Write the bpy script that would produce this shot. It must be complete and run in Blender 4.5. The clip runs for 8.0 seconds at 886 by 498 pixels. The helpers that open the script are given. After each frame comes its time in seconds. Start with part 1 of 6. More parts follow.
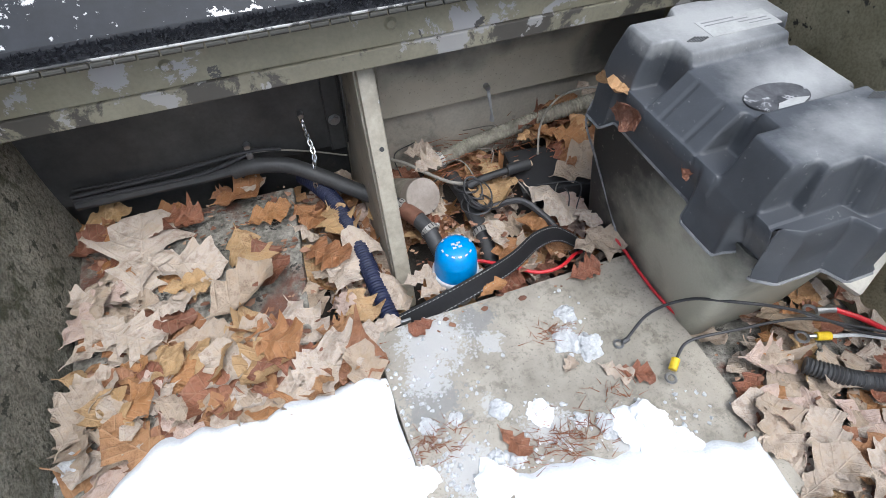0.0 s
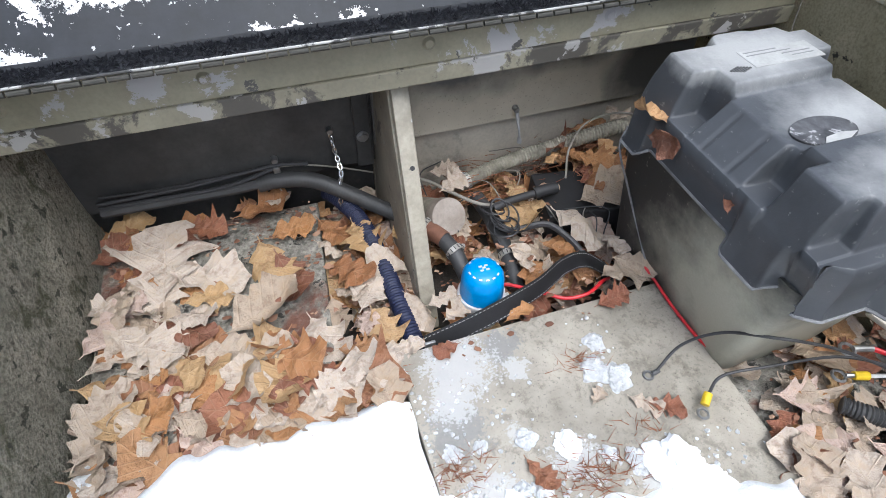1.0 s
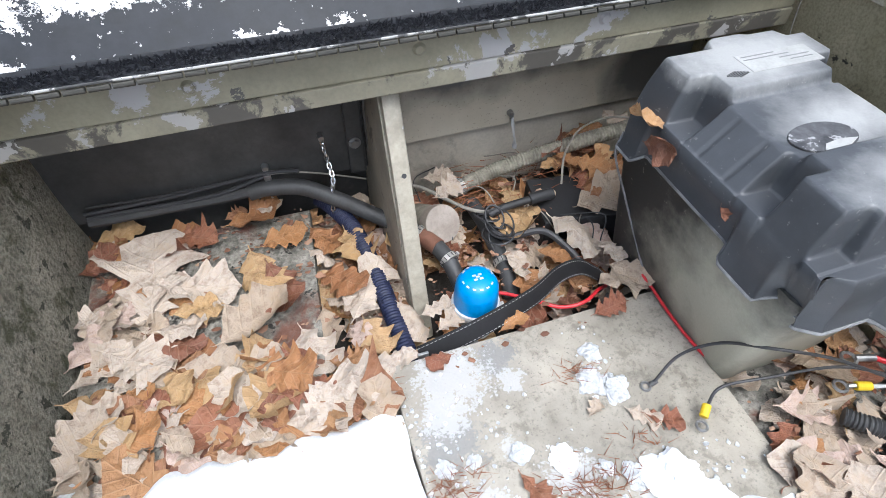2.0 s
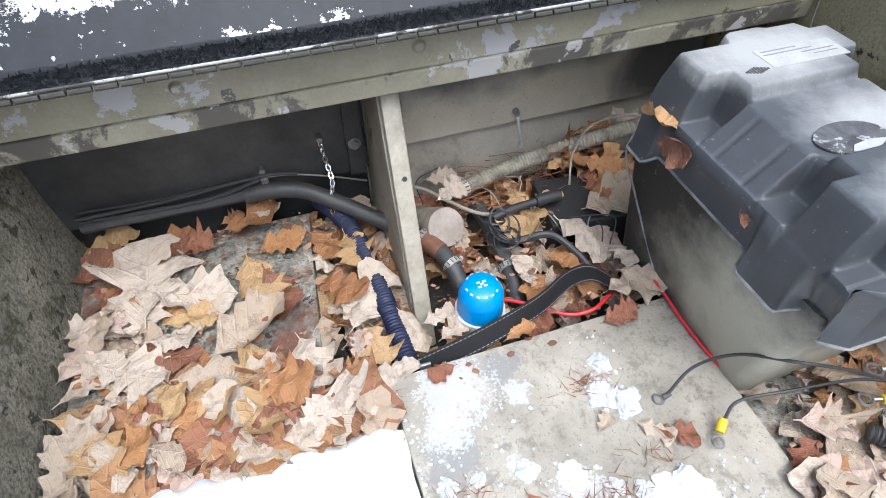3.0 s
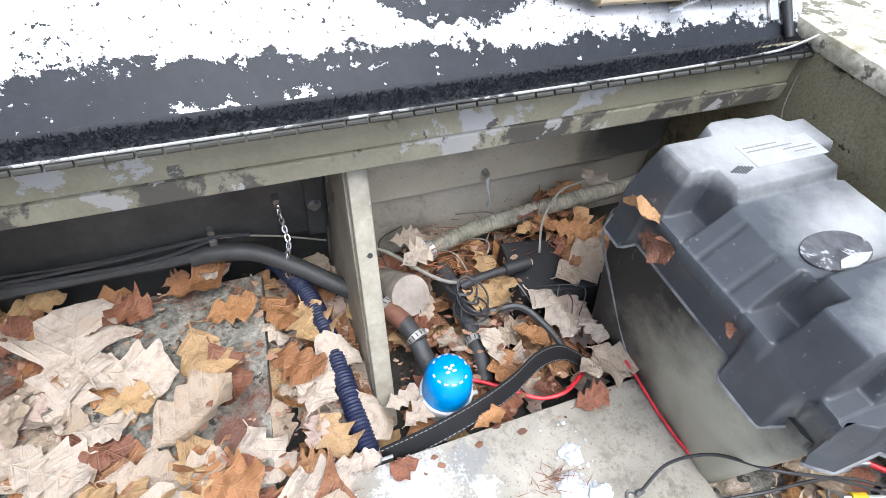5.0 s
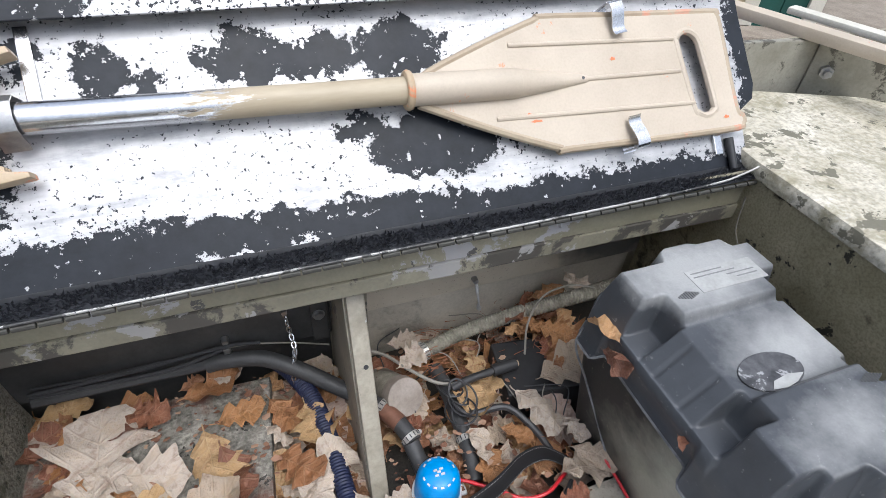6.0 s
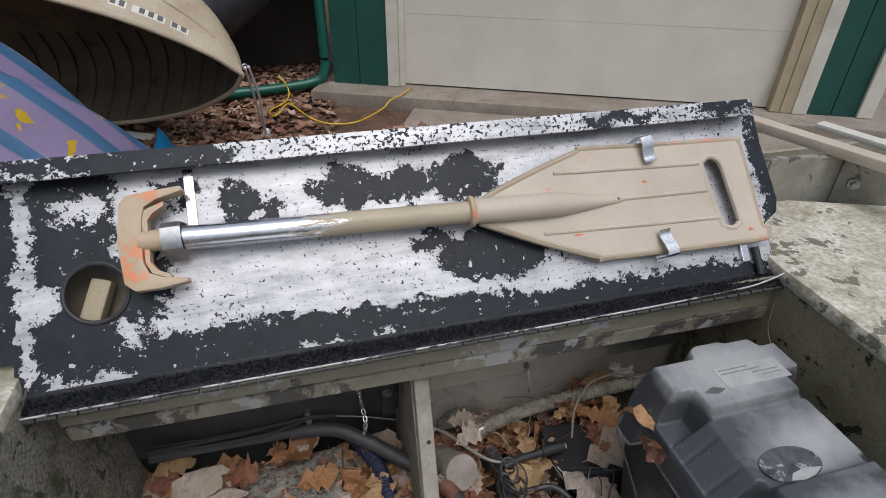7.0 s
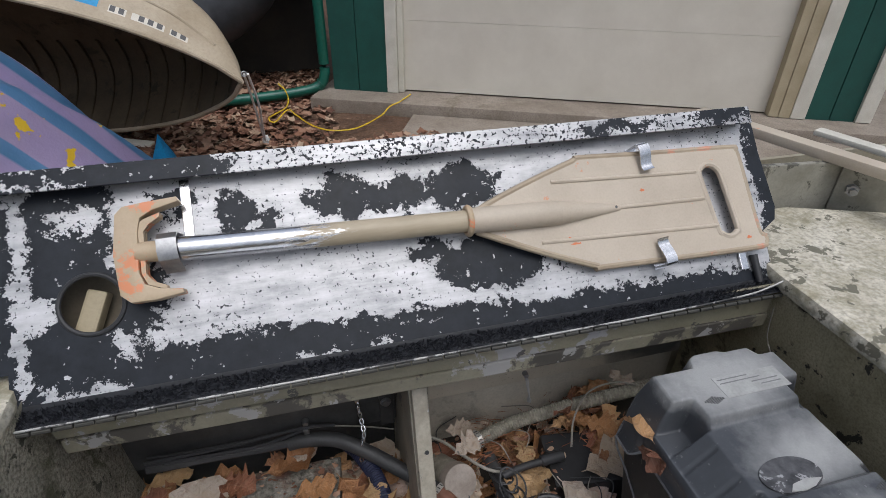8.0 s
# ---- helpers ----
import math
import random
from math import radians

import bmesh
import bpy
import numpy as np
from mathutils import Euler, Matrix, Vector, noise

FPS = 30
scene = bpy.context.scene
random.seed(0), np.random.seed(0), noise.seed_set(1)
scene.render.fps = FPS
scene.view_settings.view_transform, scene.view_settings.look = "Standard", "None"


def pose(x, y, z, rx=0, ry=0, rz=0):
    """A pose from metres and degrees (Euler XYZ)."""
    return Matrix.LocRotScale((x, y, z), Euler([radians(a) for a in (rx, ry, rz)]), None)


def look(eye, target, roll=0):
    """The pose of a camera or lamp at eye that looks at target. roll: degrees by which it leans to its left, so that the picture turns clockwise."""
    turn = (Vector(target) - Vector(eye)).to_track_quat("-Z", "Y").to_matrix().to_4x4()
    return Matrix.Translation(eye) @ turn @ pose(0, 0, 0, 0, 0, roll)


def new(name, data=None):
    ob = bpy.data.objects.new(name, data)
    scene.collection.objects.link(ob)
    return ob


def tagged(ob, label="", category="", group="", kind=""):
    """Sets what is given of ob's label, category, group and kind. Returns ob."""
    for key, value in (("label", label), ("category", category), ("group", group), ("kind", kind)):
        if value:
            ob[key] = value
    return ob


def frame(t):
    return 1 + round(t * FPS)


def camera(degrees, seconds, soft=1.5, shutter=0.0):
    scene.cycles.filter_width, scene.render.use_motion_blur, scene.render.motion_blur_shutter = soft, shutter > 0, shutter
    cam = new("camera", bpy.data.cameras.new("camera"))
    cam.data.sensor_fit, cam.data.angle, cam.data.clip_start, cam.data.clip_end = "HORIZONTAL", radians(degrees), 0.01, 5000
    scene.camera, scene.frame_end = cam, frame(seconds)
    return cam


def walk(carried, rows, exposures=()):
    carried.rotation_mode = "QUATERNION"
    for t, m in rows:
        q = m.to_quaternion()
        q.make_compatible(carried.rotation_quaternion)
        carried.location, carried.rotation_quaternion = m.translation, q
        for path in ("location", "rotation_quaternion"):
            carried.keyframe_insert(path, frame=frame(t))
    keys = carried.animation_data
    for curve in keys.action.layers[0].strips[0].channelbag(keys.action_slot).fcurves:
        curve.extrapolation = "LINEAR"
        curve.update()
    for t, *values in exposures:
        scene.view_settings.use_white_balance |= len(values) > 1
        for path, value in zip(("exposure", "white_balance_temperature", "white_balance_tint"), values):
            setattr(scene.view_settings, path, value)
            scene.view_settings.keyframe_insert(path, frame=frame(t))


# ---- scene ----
cam = camera(77.9, 8.0, soft=0.8)
METRES, EYE, TILT, LEAN, TURN = 0.45, 1.08, -27.0, -4.9, -14.8
ROWS = [
    (0.0, 0.0, 0.0, 0.0, -3.06, -23.25, 7.14),
    (0.5, -0.0538, 0.0255, 0.0118, -1.88, -21.72, 5.76),
    (1.0, -0.0621, 0.031, 0.0108, -1.7, -21.36, 5.44),
    (1.5, -0.0534, 0.0377, 0.0181, -1.88, -21.17, 5.68),
    (3.0, -0.0214, 0.1385, 0.0215, -1.1, -21.7, 6.25),
    (3.5, -0.0289, 0.1517, 0.0427, -0.51, -21.15, 6.08),
    (4.0, -0.0276, 0.1968, 0.0638, -2.15, -21.85, 5.36),
    (5.5, -0.0333, 0.2871, 0.2701, -5.98, -20.47, 2.71),
    (6.0, 0.0176, 0.1688, 0.3506, -4.43, -14.34, 3.99),
    (6.5, -0.005, -0.0269, 0.4504, 1.81, -7.76, 3.37),
    (7.0, 0.0091, -0.0927, 0.4723, 1.58, -6.26, 3.82),
    (7.5, 0.0181, -0.0931, 0.4832, 1.53, -5.64, 4.14),
    (8.0, 0.0182, -0.0864, 0.484, 1.58, -5.73, 4.02),
]
PATH = [(t, pose(0, 0, EYE, TILT, LEAN, TURN) @ pose(METRES * x, METRES * y, METRES * z, 90 + pitch, roll, yaw)) for t, x, y, z, yaw, pitch, roll in ROWS]
PATH += [(5.8, look((0.042, 0.145, 1.166), (0.606, 1.476, -0.216), 4.0)), (6.2, look((0.033, 0.125, 1.233), (0.579, 1.584, -0.022), 2.7))]
walk(cam, sorted(PATH, key=lambda row: row[0]),
     [(0.0, 0.64, 5960, 8), (1.5, 0.89, 5950, 8), (4.0, 1.12, 5920, 8), (5.5, 1.23, 5960, 8), (6.0, 0.5, 6050, 9), (6.5, -0.15, 6150, 10), (8.0, -0.28, 6150, 10)])

# ---- world and light ----
world = bpy.data.worlds.new("overcast_sky")
scene.world = world
world.use_nodes = True
wn, wl = world.node_tree.nodes, world.node_tree.links
sky = wn.new("ShaderNodeTexSky")
sky.sky_type, sky.sun_disc = "NISHITA", False
sky.sun_elevation, sky.sun_rotation = radians(64), radians(171)
sky.air_density, sky.dust_density, sky.ozone_density = 1.0, 3.0, 1.0
pale = wn.new("ShaderNodeHueSaturation")
pale.inputs["Saturation"].default_value = 0.45
wl.new(sky.outputs[0], pale.inputs["Color"])
# an overcast sky is about three times as bright overhead as at the horizon
where = wn.new("ShaderNodeTexCoord")
apart = wn.new("ShaderNodeSeparateXYZ")
wl.new(where.outputs["Generated"], apart.inputs[0])
rise = wn.new("ShaderNodeMapRange")
rise.inputs["From Min"].default_value, rise.inputs["From Max"].default_value = 0.0, 1.0
rise.inputs["To Min"].default_value, rise.inputs["To Max"].default_value = 0.3, 1.9
wl.new(apart.outputs["Z"], rise.inputs["Value"])
veil = wn.new("ShaderNodeVectorMath")
veil.operation = "SCALE"
wl.new(pale.outputs[0], veil.inputs[0])
wl.new(rise.outputs[0], veil.inputs[3])
wl.new(veil.outputs[0], wn["Background"].inputs["Color"])
wn["Background"].inputs["Strength"].default_value = 0.14
sun = new("sun", bpy.data.lights.new("sun", "SUN"))
sun.data.energy, sun.data.angle, sun.data.color = 1.0, radians(40), (1.0, 0.97, 0.93)
sun.matrix_world = look((0, 0, 10), (-0.7, 4.5, 0))


# ---- materials ----
def base(name, rough=0.7, metal=0.0):
    m = bpy.data.materials.new(name)
    m.use_nodes = True
    p = m.node_tree.nodes["Principled BSDF"]
    p.inputs["Roughness"].default_value, p.inputs["Metallic"].default_value = rough, metal
    return m, m.node_tree, p


def link(nt, a, b):
    nt.links.new(a, b)


def coords(nt, kind="Object"):
    return nt.nodes.new("ShaderNodeTexCoord").outputs[kind]


def noise_node(nt, vec, scale, detail=4.0, rough=0.6, dist=0.0):
    n = nt.nodes.new("ShaderNodeTexNoise")
    n.inputs["Scale"].default_value, n.inputs["Detail"].default_value = scale, detail
    n.inputs["Roughness"].default_value, n.inputs["Distortion"].default_value = rough, dist
    link(nt, vec, n.inputs["Vector"])
    return n.outputs["Fac"]


def ramp(nt, fac, stops):
    r = nt.nodes.new("ShaderNodeValToRGB")
    e = r.color_ramp.elements
    while len(e) < len(stops):
        e.new(0.5)
    for el, (p, c) in zip(e, stops):
        el.position = p
        el.color = (*c, 1) if len(c) == 3 else c
    link(nt, fac, r.inputs["Fac"])
    return r.outputs["Color"]


def grey(v):
    return (v, v, v)


def math_node(nt, op, a, b=None):
    n = nt.nodes.new("ShaderNodeMath")
    n.operation = op
    for s, v in zip(n.inputs, (a, b)):
        if v is None:
            continue
        if isinstance(v, (int, float)):
            s.default_value = v
        else:
            link(nt, v, s)
    return n.outputs[0]


def mix(nt, fac, a, b):
    n = nt.nodes.new("ShaderNodeMix")
    n.data_type = "RGBA"
    if isinstance(fac, (int, float)):
        n.inputs[0].default_value = fac
    else:
        link(nt, fac, n.inputs[0])
    for s, v in ((n.inputs[6], a), (n.inputs[7], b)):
        if isinstance(v, tuple):
            s.default_value = (*v[:3], 1)
        else:
            link(nt, v, s)
    return n.outputs[2]


def bump(nt, p, height, strength=0.3, distance=0.002):
    b = nt.nodes.new("ShaderNodeBump")
    b.inputs["Strength"].default_value, b.inputs["Distance"].default_value = strength, distance
    link(nt, height, b.inputs["Height"])
    link(nt, b.outputs[0], p.inputs["Normal"])


def mottled(name, c1, c2, scale=20, rough=0.7, metal=0.0, fine=250, bumps=0.2, dist=0.001, stain=None, stain_scale=6, stain_at=0.55, space="Object", grit=0.2, edge=0.1, chips=None):
    """Two tones mixed by a coarse noise, broken by a fine grain, with stains of a third tone."""
    m, nt, p = base(name, rough, metal)
    co = coords(nt, space)
    coarse = noise_node(nt, co, scale, 6, 0.65)
    grain = noise_node(nt, co, fine, 3)
    col = ramp(nt, coarse, [(0.35, c1), (0.65, c2)])
    col = mix(nt, ramp(nt, grain, [(0.42, grey(0)), (0.7, grey(grit))]), col, tuple(v * 0.5 for v in c1))
    if stain:
        s = noise_node(nt, co, stain_scale, 8, 0.7, 0.3)
        col = mix(nt, ramp(nt, s, [(stain_at, grey(0)), (stain_at + edge, grey(0.9))]), col, stain)
    if chips:
        s = noise_node(nt, co, stain_scale * 1.7, 8, 0.65, 0.2)
        col = mix(nt, ramp(nt, s, [(stain_at + 0.06, grey(0)), (stain_at + 0.07, grey(0.95))]), col, chips)
    link(nt, col, p.inputs["Base Color"])
    rr = math_node(nt, "MULTIPLY_ADD", coarse, 0.25)
    rr.node.inputs[2].default_value = rough - 0.12
    link(nt, rr, p.inputs["Roughness"])
    bump(nt, p, math_node(nt, "ADD", grain, math_node(nt, "MULTIPLY", coarse, 2.0)), bumps, dist)
    return m


def plain(name, c, rough=0.5, metal=0.0, scale=60, vary=0.25):
    return mottled(name, tuple(v * (1 - vary) for v in c), c, scale, rough, metal, 300, 0.1, 0.0005)


M = {}
M["paint_tan"] = mottled("weathered_tan_paint", (0.27, 0.24, 0.17), (0.36, 0.33, 0.25), 14, 0.55, 0, 260, 0.15, 0.0006, (0.12, 0.12, 0.115), 9, 0.6)
M["rail"] = mottled("chipped_olive_paint", (0.195, 0.177, 0.122), (0.285, 0.262, 0.19), 9, 0.5, 0, 200, 0.2, 0.0006, (0.36, 0.35, 0.36), 11, 0.58, edge=0.012, chips=(0.06, 0.058, 0.055))
M["rail_foot"] = mottled("grimy_rail_foot", (0.18, 0.165, 0.12), (0.27, 0.25, 0.185), 9, 0.55, 0, 200, 0.2, 0.0006, (0.055, 0.05, 0.045), 7, 0.5, edge=0.03, chips=(0.33, 0.32, 0.31))
M["post"] = mottled("grimy_khaki_paint", (0.23, 0.205, 0.16), (0.39, 0.355, 0.285), 22, 0.45, 0, 200, 0.2, 0.0006, (0.08, 0.08, 0.075), 17, 0.6, edge=0.03, chips=(0.4, 0.41, 0.4))
M["bulkhead"] = mottled("dark_aluminium_sheet", (0.028, 0.029, 0.03), (0.095, 0.094, 0.09), 5, 0.5, 0.1, 200, 0.12, 0.0006, (0.17, 0.155, 0.125), 6, 0.62, edge=0.2, chips=(0.1, 0.1, 0.1))
M["bulkhead_tan"] = mottled("stained_tan_sheet", (0.42, 0.38, 0.31), (0.62, 0.57, 0.48), 4, 0.55, 0.0, 200, 0.12, 0.0006, (0.13, 0.125, 0.11), 5, 0.52, edge=0.14)


def clouded_sheet():
    """Tan painted sheet with dark clouds (x, z, rx, rz), mostly near its top, and scratches."""
    m, nt, p = base("clouded_tan_sheet", 0.5)
    co = coords(nt)
    cloud, fine = noise_node(nt, co, 9, 6, 0.6), noise_node(nt, co, 220, 4, 0.65)
    col = ramp(nt, noise_node(nt, co, 5, 5, 0.6), [(0.3, (0.46, 0.41, 0.32)), (0.7, (0.67, 0.61, 0.5))])
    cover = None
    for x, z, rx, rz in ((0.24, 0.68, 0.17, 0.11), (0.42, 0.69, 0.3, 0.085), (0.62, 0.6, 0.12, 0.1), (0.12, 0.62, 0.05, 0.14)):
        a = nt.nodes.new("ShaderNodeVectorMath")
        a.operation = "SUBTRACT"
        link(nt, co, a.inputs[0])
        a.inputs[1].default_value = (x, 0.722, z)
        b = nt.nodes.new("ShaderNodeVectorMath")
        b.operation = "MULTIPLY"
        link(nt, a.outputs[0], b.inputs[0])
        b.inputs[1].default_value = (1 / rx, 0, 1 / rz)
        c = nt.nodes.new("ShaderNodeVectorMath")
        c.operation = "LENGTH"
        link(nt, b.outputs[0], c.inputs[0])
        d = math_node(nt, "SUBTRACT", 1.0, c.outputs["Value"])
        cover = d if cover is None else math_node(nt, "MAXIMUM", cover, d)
    blackish = math_node(nt, "ADD", cover, math_node(nt, "MULTIPLY", math_node(nt, "SUBTRACT", cloud, 0.5), 1.1))
    col = mix(nt, ramp(nt, blackish, [(0.02, grey(0)), (0.5, grey(0.9))]), col, (0.075, 0.076, 0.078))
    col = mix(nt, ramp(nt, fine, [(0.6, grey(0)), (0.68, grey(0.5))]), col, (0.15, 0.135, 0.11))
    link(nt, col, p.inputs["Base Color"])
    bump(nt, p, math_node(nt, "ADD", fine, cloud), 0.15, 0.0008)
    return m


M["bulkhead_upper"] = clouded_sheet()
M["wall"] = mottled("mossy_carpeted_wall", (0.34, 0.32, 0.245), (0.62, 0.58, 0.465), 16, 0.95, 0, 210, 1.0, 0.005, (0.13, 0.135, 0.08), 22, 0.54, grit=0.9, chips=(0.1, 0.1, 0.075))
M["wall_right"] = mottled("mildewed_khaki_paint", (0.36, 0.32, 0.2), (0.58, 0.52, 0.36), 7, 0.75, 0, 300, 0.35, 0.0012, (0.09, 0.08, 0.055), 9, 0.56, grit=0.55, edge=0.07, chips=(0.04, 0.038, 0.032))
M["deck"] = mottled("worn_khaki_deck", (0.42, 0.38, 0.28), (0.7, 0.655, 0.55), 13, 0.8, 0, 130, 0.7, 0.002, (0.24, 0.215, 0.135), 12, 0.53, grit=0.7, edge=0.12, chips=(0.14, 0.13, 0.095))
def residue_plate():
    """Tan painted plate with scuffs, dark grime and crusts of white residue round a few spots (x, y, radius)."""
    m, nt, p = base("dirty_tan_plate", 0.75)
    co = coords(nt)
    cloud, mid, fine = noise_node(nt, co, 8, 6, 0.65), noise_node(nt, co, 46, 9, 0.78), noise_node(nt, co, 260, 4, 0.7)
    col = ramp(nt, cloud, [(0.3, (0.21, 0.19, 0.155)), (0.5, (0.32, 0.29, 0.24)), (0.72, (0.44, 0.4, 0.335))])
    col = mix(nt, ramp(nt, mid, [(0.51, grey(0)), (0.6, grey(0.7))]), col, (0.17, 0.155, 0.125))
    col = mix(nt, ramp(nt, fine, [(0.6, grey(0)), (0.64, grey(0.6))]), col, (0.11, 0.1, 0.085))
    edge = math_node(nt, "ADD", math_node(nt, "MULTIPLY", math_node(nt, "SUBTRACT", mid, 0.5), 3.4), math_node(nt, "MULTIPLY", math_node(nt, "SUBTRACT", fine, 0.5), 2.0))
    for tone, spots in (((0.23, 0.228, 0.22), [(0.175, 0.355, 0.03), (0.09, 0.27, 0.04)]), ((0.47, 0.465, 0.455), [(0.115, 0.35, 0.05), (0.095, 0.308, 0.036), (0.185, 0.318, 0.018), (0.2, 0.19, 0.03), (0.1, 0.18, 0.035), (0.29, 0.15, 0.03), (0.15, 0.24, 0.014)])):
        far = None
        for x, y, r in spots:
            a = nt.nodes.new("ShaderNodeVectorMath")
            a.operation = "SUBTRACT"
            link(nt, co, a.inputs[0])
            a.inputs[1].default_value = (x, y, 0.466)
            c = nt.nodes.new("ShaderNodeVectorMath")
            c.operation = "LENGTH"
            link(nt, a.outputs[0], c.inputs[0])
            d = math_node(nt, "SUBTRACT", 1.0, math_node(nt, "MULTIPLY", c.outputs["Value"], 1 / r))
            far = d if far is None else math_node(nt, "MAXIMUM", far, d)
        col = mix(nt, ramp(nt, math_node(nt, "ADD", far, edge), [(0.05, grey(0)), (0.3, grey(0.8))]), col, tone)
    link(nt, col, p.inputs["Base Color"])
    bump(nt, p, math_node(nt, "ADD", fine, mid), 0.45, 0.0015)
    return m


M["slab"] = residue_plate()
M["tray"] = mottled("damp_foam_board", (0.13, 0.12, 0.1), (0.34, 0.32, 0.275), 30, 0.75, 0, 130, 1.0, 0.004, (0.13, 0.05, 0.03), 9, 0.56, grit=0.8, chips=(0.03, 0.028, 0.024))
M["bilge"] = mottled("wet_black_bilge", (0.02, 0.018, 0.015), (0.06, 0.05, 0.04), 16, 0.5, 0, 300, 0.7, 0.002, grit=0.5)
M["ice"] = mottled("grey_slush", (0.5, 0.51, 0.52), (0.72, 0.73, 0.74), 110, 0.5, 0, 300, 1.0, 0.003)
M["hull_inner"] = mottled("streaked_grey_tan_aluminium", (0.2, 0.19, 0.15), (0.4, 0.38, 0.32), 7, 0.5, 0.1, 200, 0.2, 0.0006, (0.07, 0.065, 0.05), 14, 0.57, edge=0.04)
M["snow"] = mottled("wet_snow", (0.82, 0.85, 0.88), (0.9, 0.91, 0.92), 30, 0.6, 0, 260, 0.5, 0.002)
M["black_plastic"] = mottled("scuffed_black_plastic", (0.035, 0.037, 0.042), (0.06, 0.063, 0.07), 10, 0.42, 0, 500, 0.35, 0.0006, (0.12, 0.12, 0.115), 7, 0.66)
M["cap_tan"] = mottled("dusty_pink_tan_cap", (0.24, 0.2, 0.17), (0.36, 0.31, 0.27), 30, 0.6)
M["rubber"] = plain("black_rubber", (0.03, 0.03, 0.032), 0.55)
M["chrome"] = plain("dull_chrome", (0.72, 0.72, 0.73), 0.22, 1.0, 60, 0.12)
M["steel"] = plain("galvanised_steel", (0.42, 0.42, 0.42), 0.4, 0.9)
M["paddle"] = mottled("tan_painted_plastic", (0.45, 0.38, 0.295), (0.53, 0.455, 0.36), 8, 0.5, 0, 300, 0.1, 0.0005, (0.6, 0.25, 0.13), 24, 0.64, grit=0.12, edge=0.02)


def rubbed_shaft():
    """Tan paint that thins out in scuffs towards the bare end of the shaft."""
    m, nt, p = base("rubbed_tan_paint", 0.4)
    co = coords(nt)
    sep = nt.nodes.new("ShaderNodeSeparateXYZ")
    link(nt, co, sep.inputs[0])
    long = nt.nodes.new("ShaderNodeMapping")
    long.inputs["Scale"].default_value = (0.2, 1.0, 1.0)
    link(nt, co, long.inputs["Vector"])
    scuff = noise_node(nt, long.outputs[0], 90, 6, 0.7)
    reach = math_node(nt, "ADD", math_node(nt, "MULTIPLY", sep.outputs["X"], 9.0), math_node(nt, "MULTIPLY", math_node(nt, "SUBTRACT", scuff, 0.5), 2.6))
    paint = ramp(nt, reach, [(0.0, grey(0)), (0.16, grey(1))])
    tan = ramp(nt, noise_node(nt, long.outputs[0], 26, 6, 0.65), [(0.3, (0.33, 0.27, 0.18)), (0.7, (0.5, 0.425, 0.31))])
    link(nt, mix(nt, paint, (0.7, 0.7, 0.71), tan), p.inputs["Base Color"])
    link(nt, math_node(nt, "SUBTRACT", 1.0, paint), p.inputs["Metallic"])
    link(nt, math_node(nt, "ADD", 0.25, math_node(nt, "MULTIPLY", paint, 0.25)), p.inputs["Roughness"])
    bump(nt, p, scuff, 0.15, 0.0004)
    return m


M["rubbed_shaft"] = rubbed_shaft()
M["garage_door"] = mottled("off_white_door", (0.6, 0.56, 0.48), (0.67, 0.63, 0.545), 3, 0.6, 0, 120, 0.1, 0.0008, grit=0.05)
M["green"] = mottled("dark_green_siding", (0.006, 0.055, 0.043), (0.01, 0.08, 0.062), 6, 0.65, 0, 200, 0.15, 0.001)
M["trim_white"] = mottled("off_white_trim", (0.55, 0.52, 0.44), (0.67, 0.64, 0.56), 6, 0.6)
M["trim_tan"] = mottled("tan_trim", (0.36, 0.3, 0.19), (0.44, 0.37, 0.25), 6, 0.6, 0, 200, 0.15, 0.001, (0.2, 0.15, 0.09), 7, 0.62)
M["concrete"] = mottled("stained_concrete", (0.22, 0.18, 0.14), (0.33, 0.28, 0.23), 5, 0.85, 0, 120, 0.4, 0.002, (0.17, 0.14, 0.1), 4, 0.58, grit=0.5)
M["ground"] = mottled("leaf_strewn_dirt", (0.09, 0.048, 0.028), (0.17, 0.1, 0.06), 7, 0.95, 0, 45, 0.9, 0.02, (0.3, 0.2, 0.14), 22, 0.6, grit=0.5)


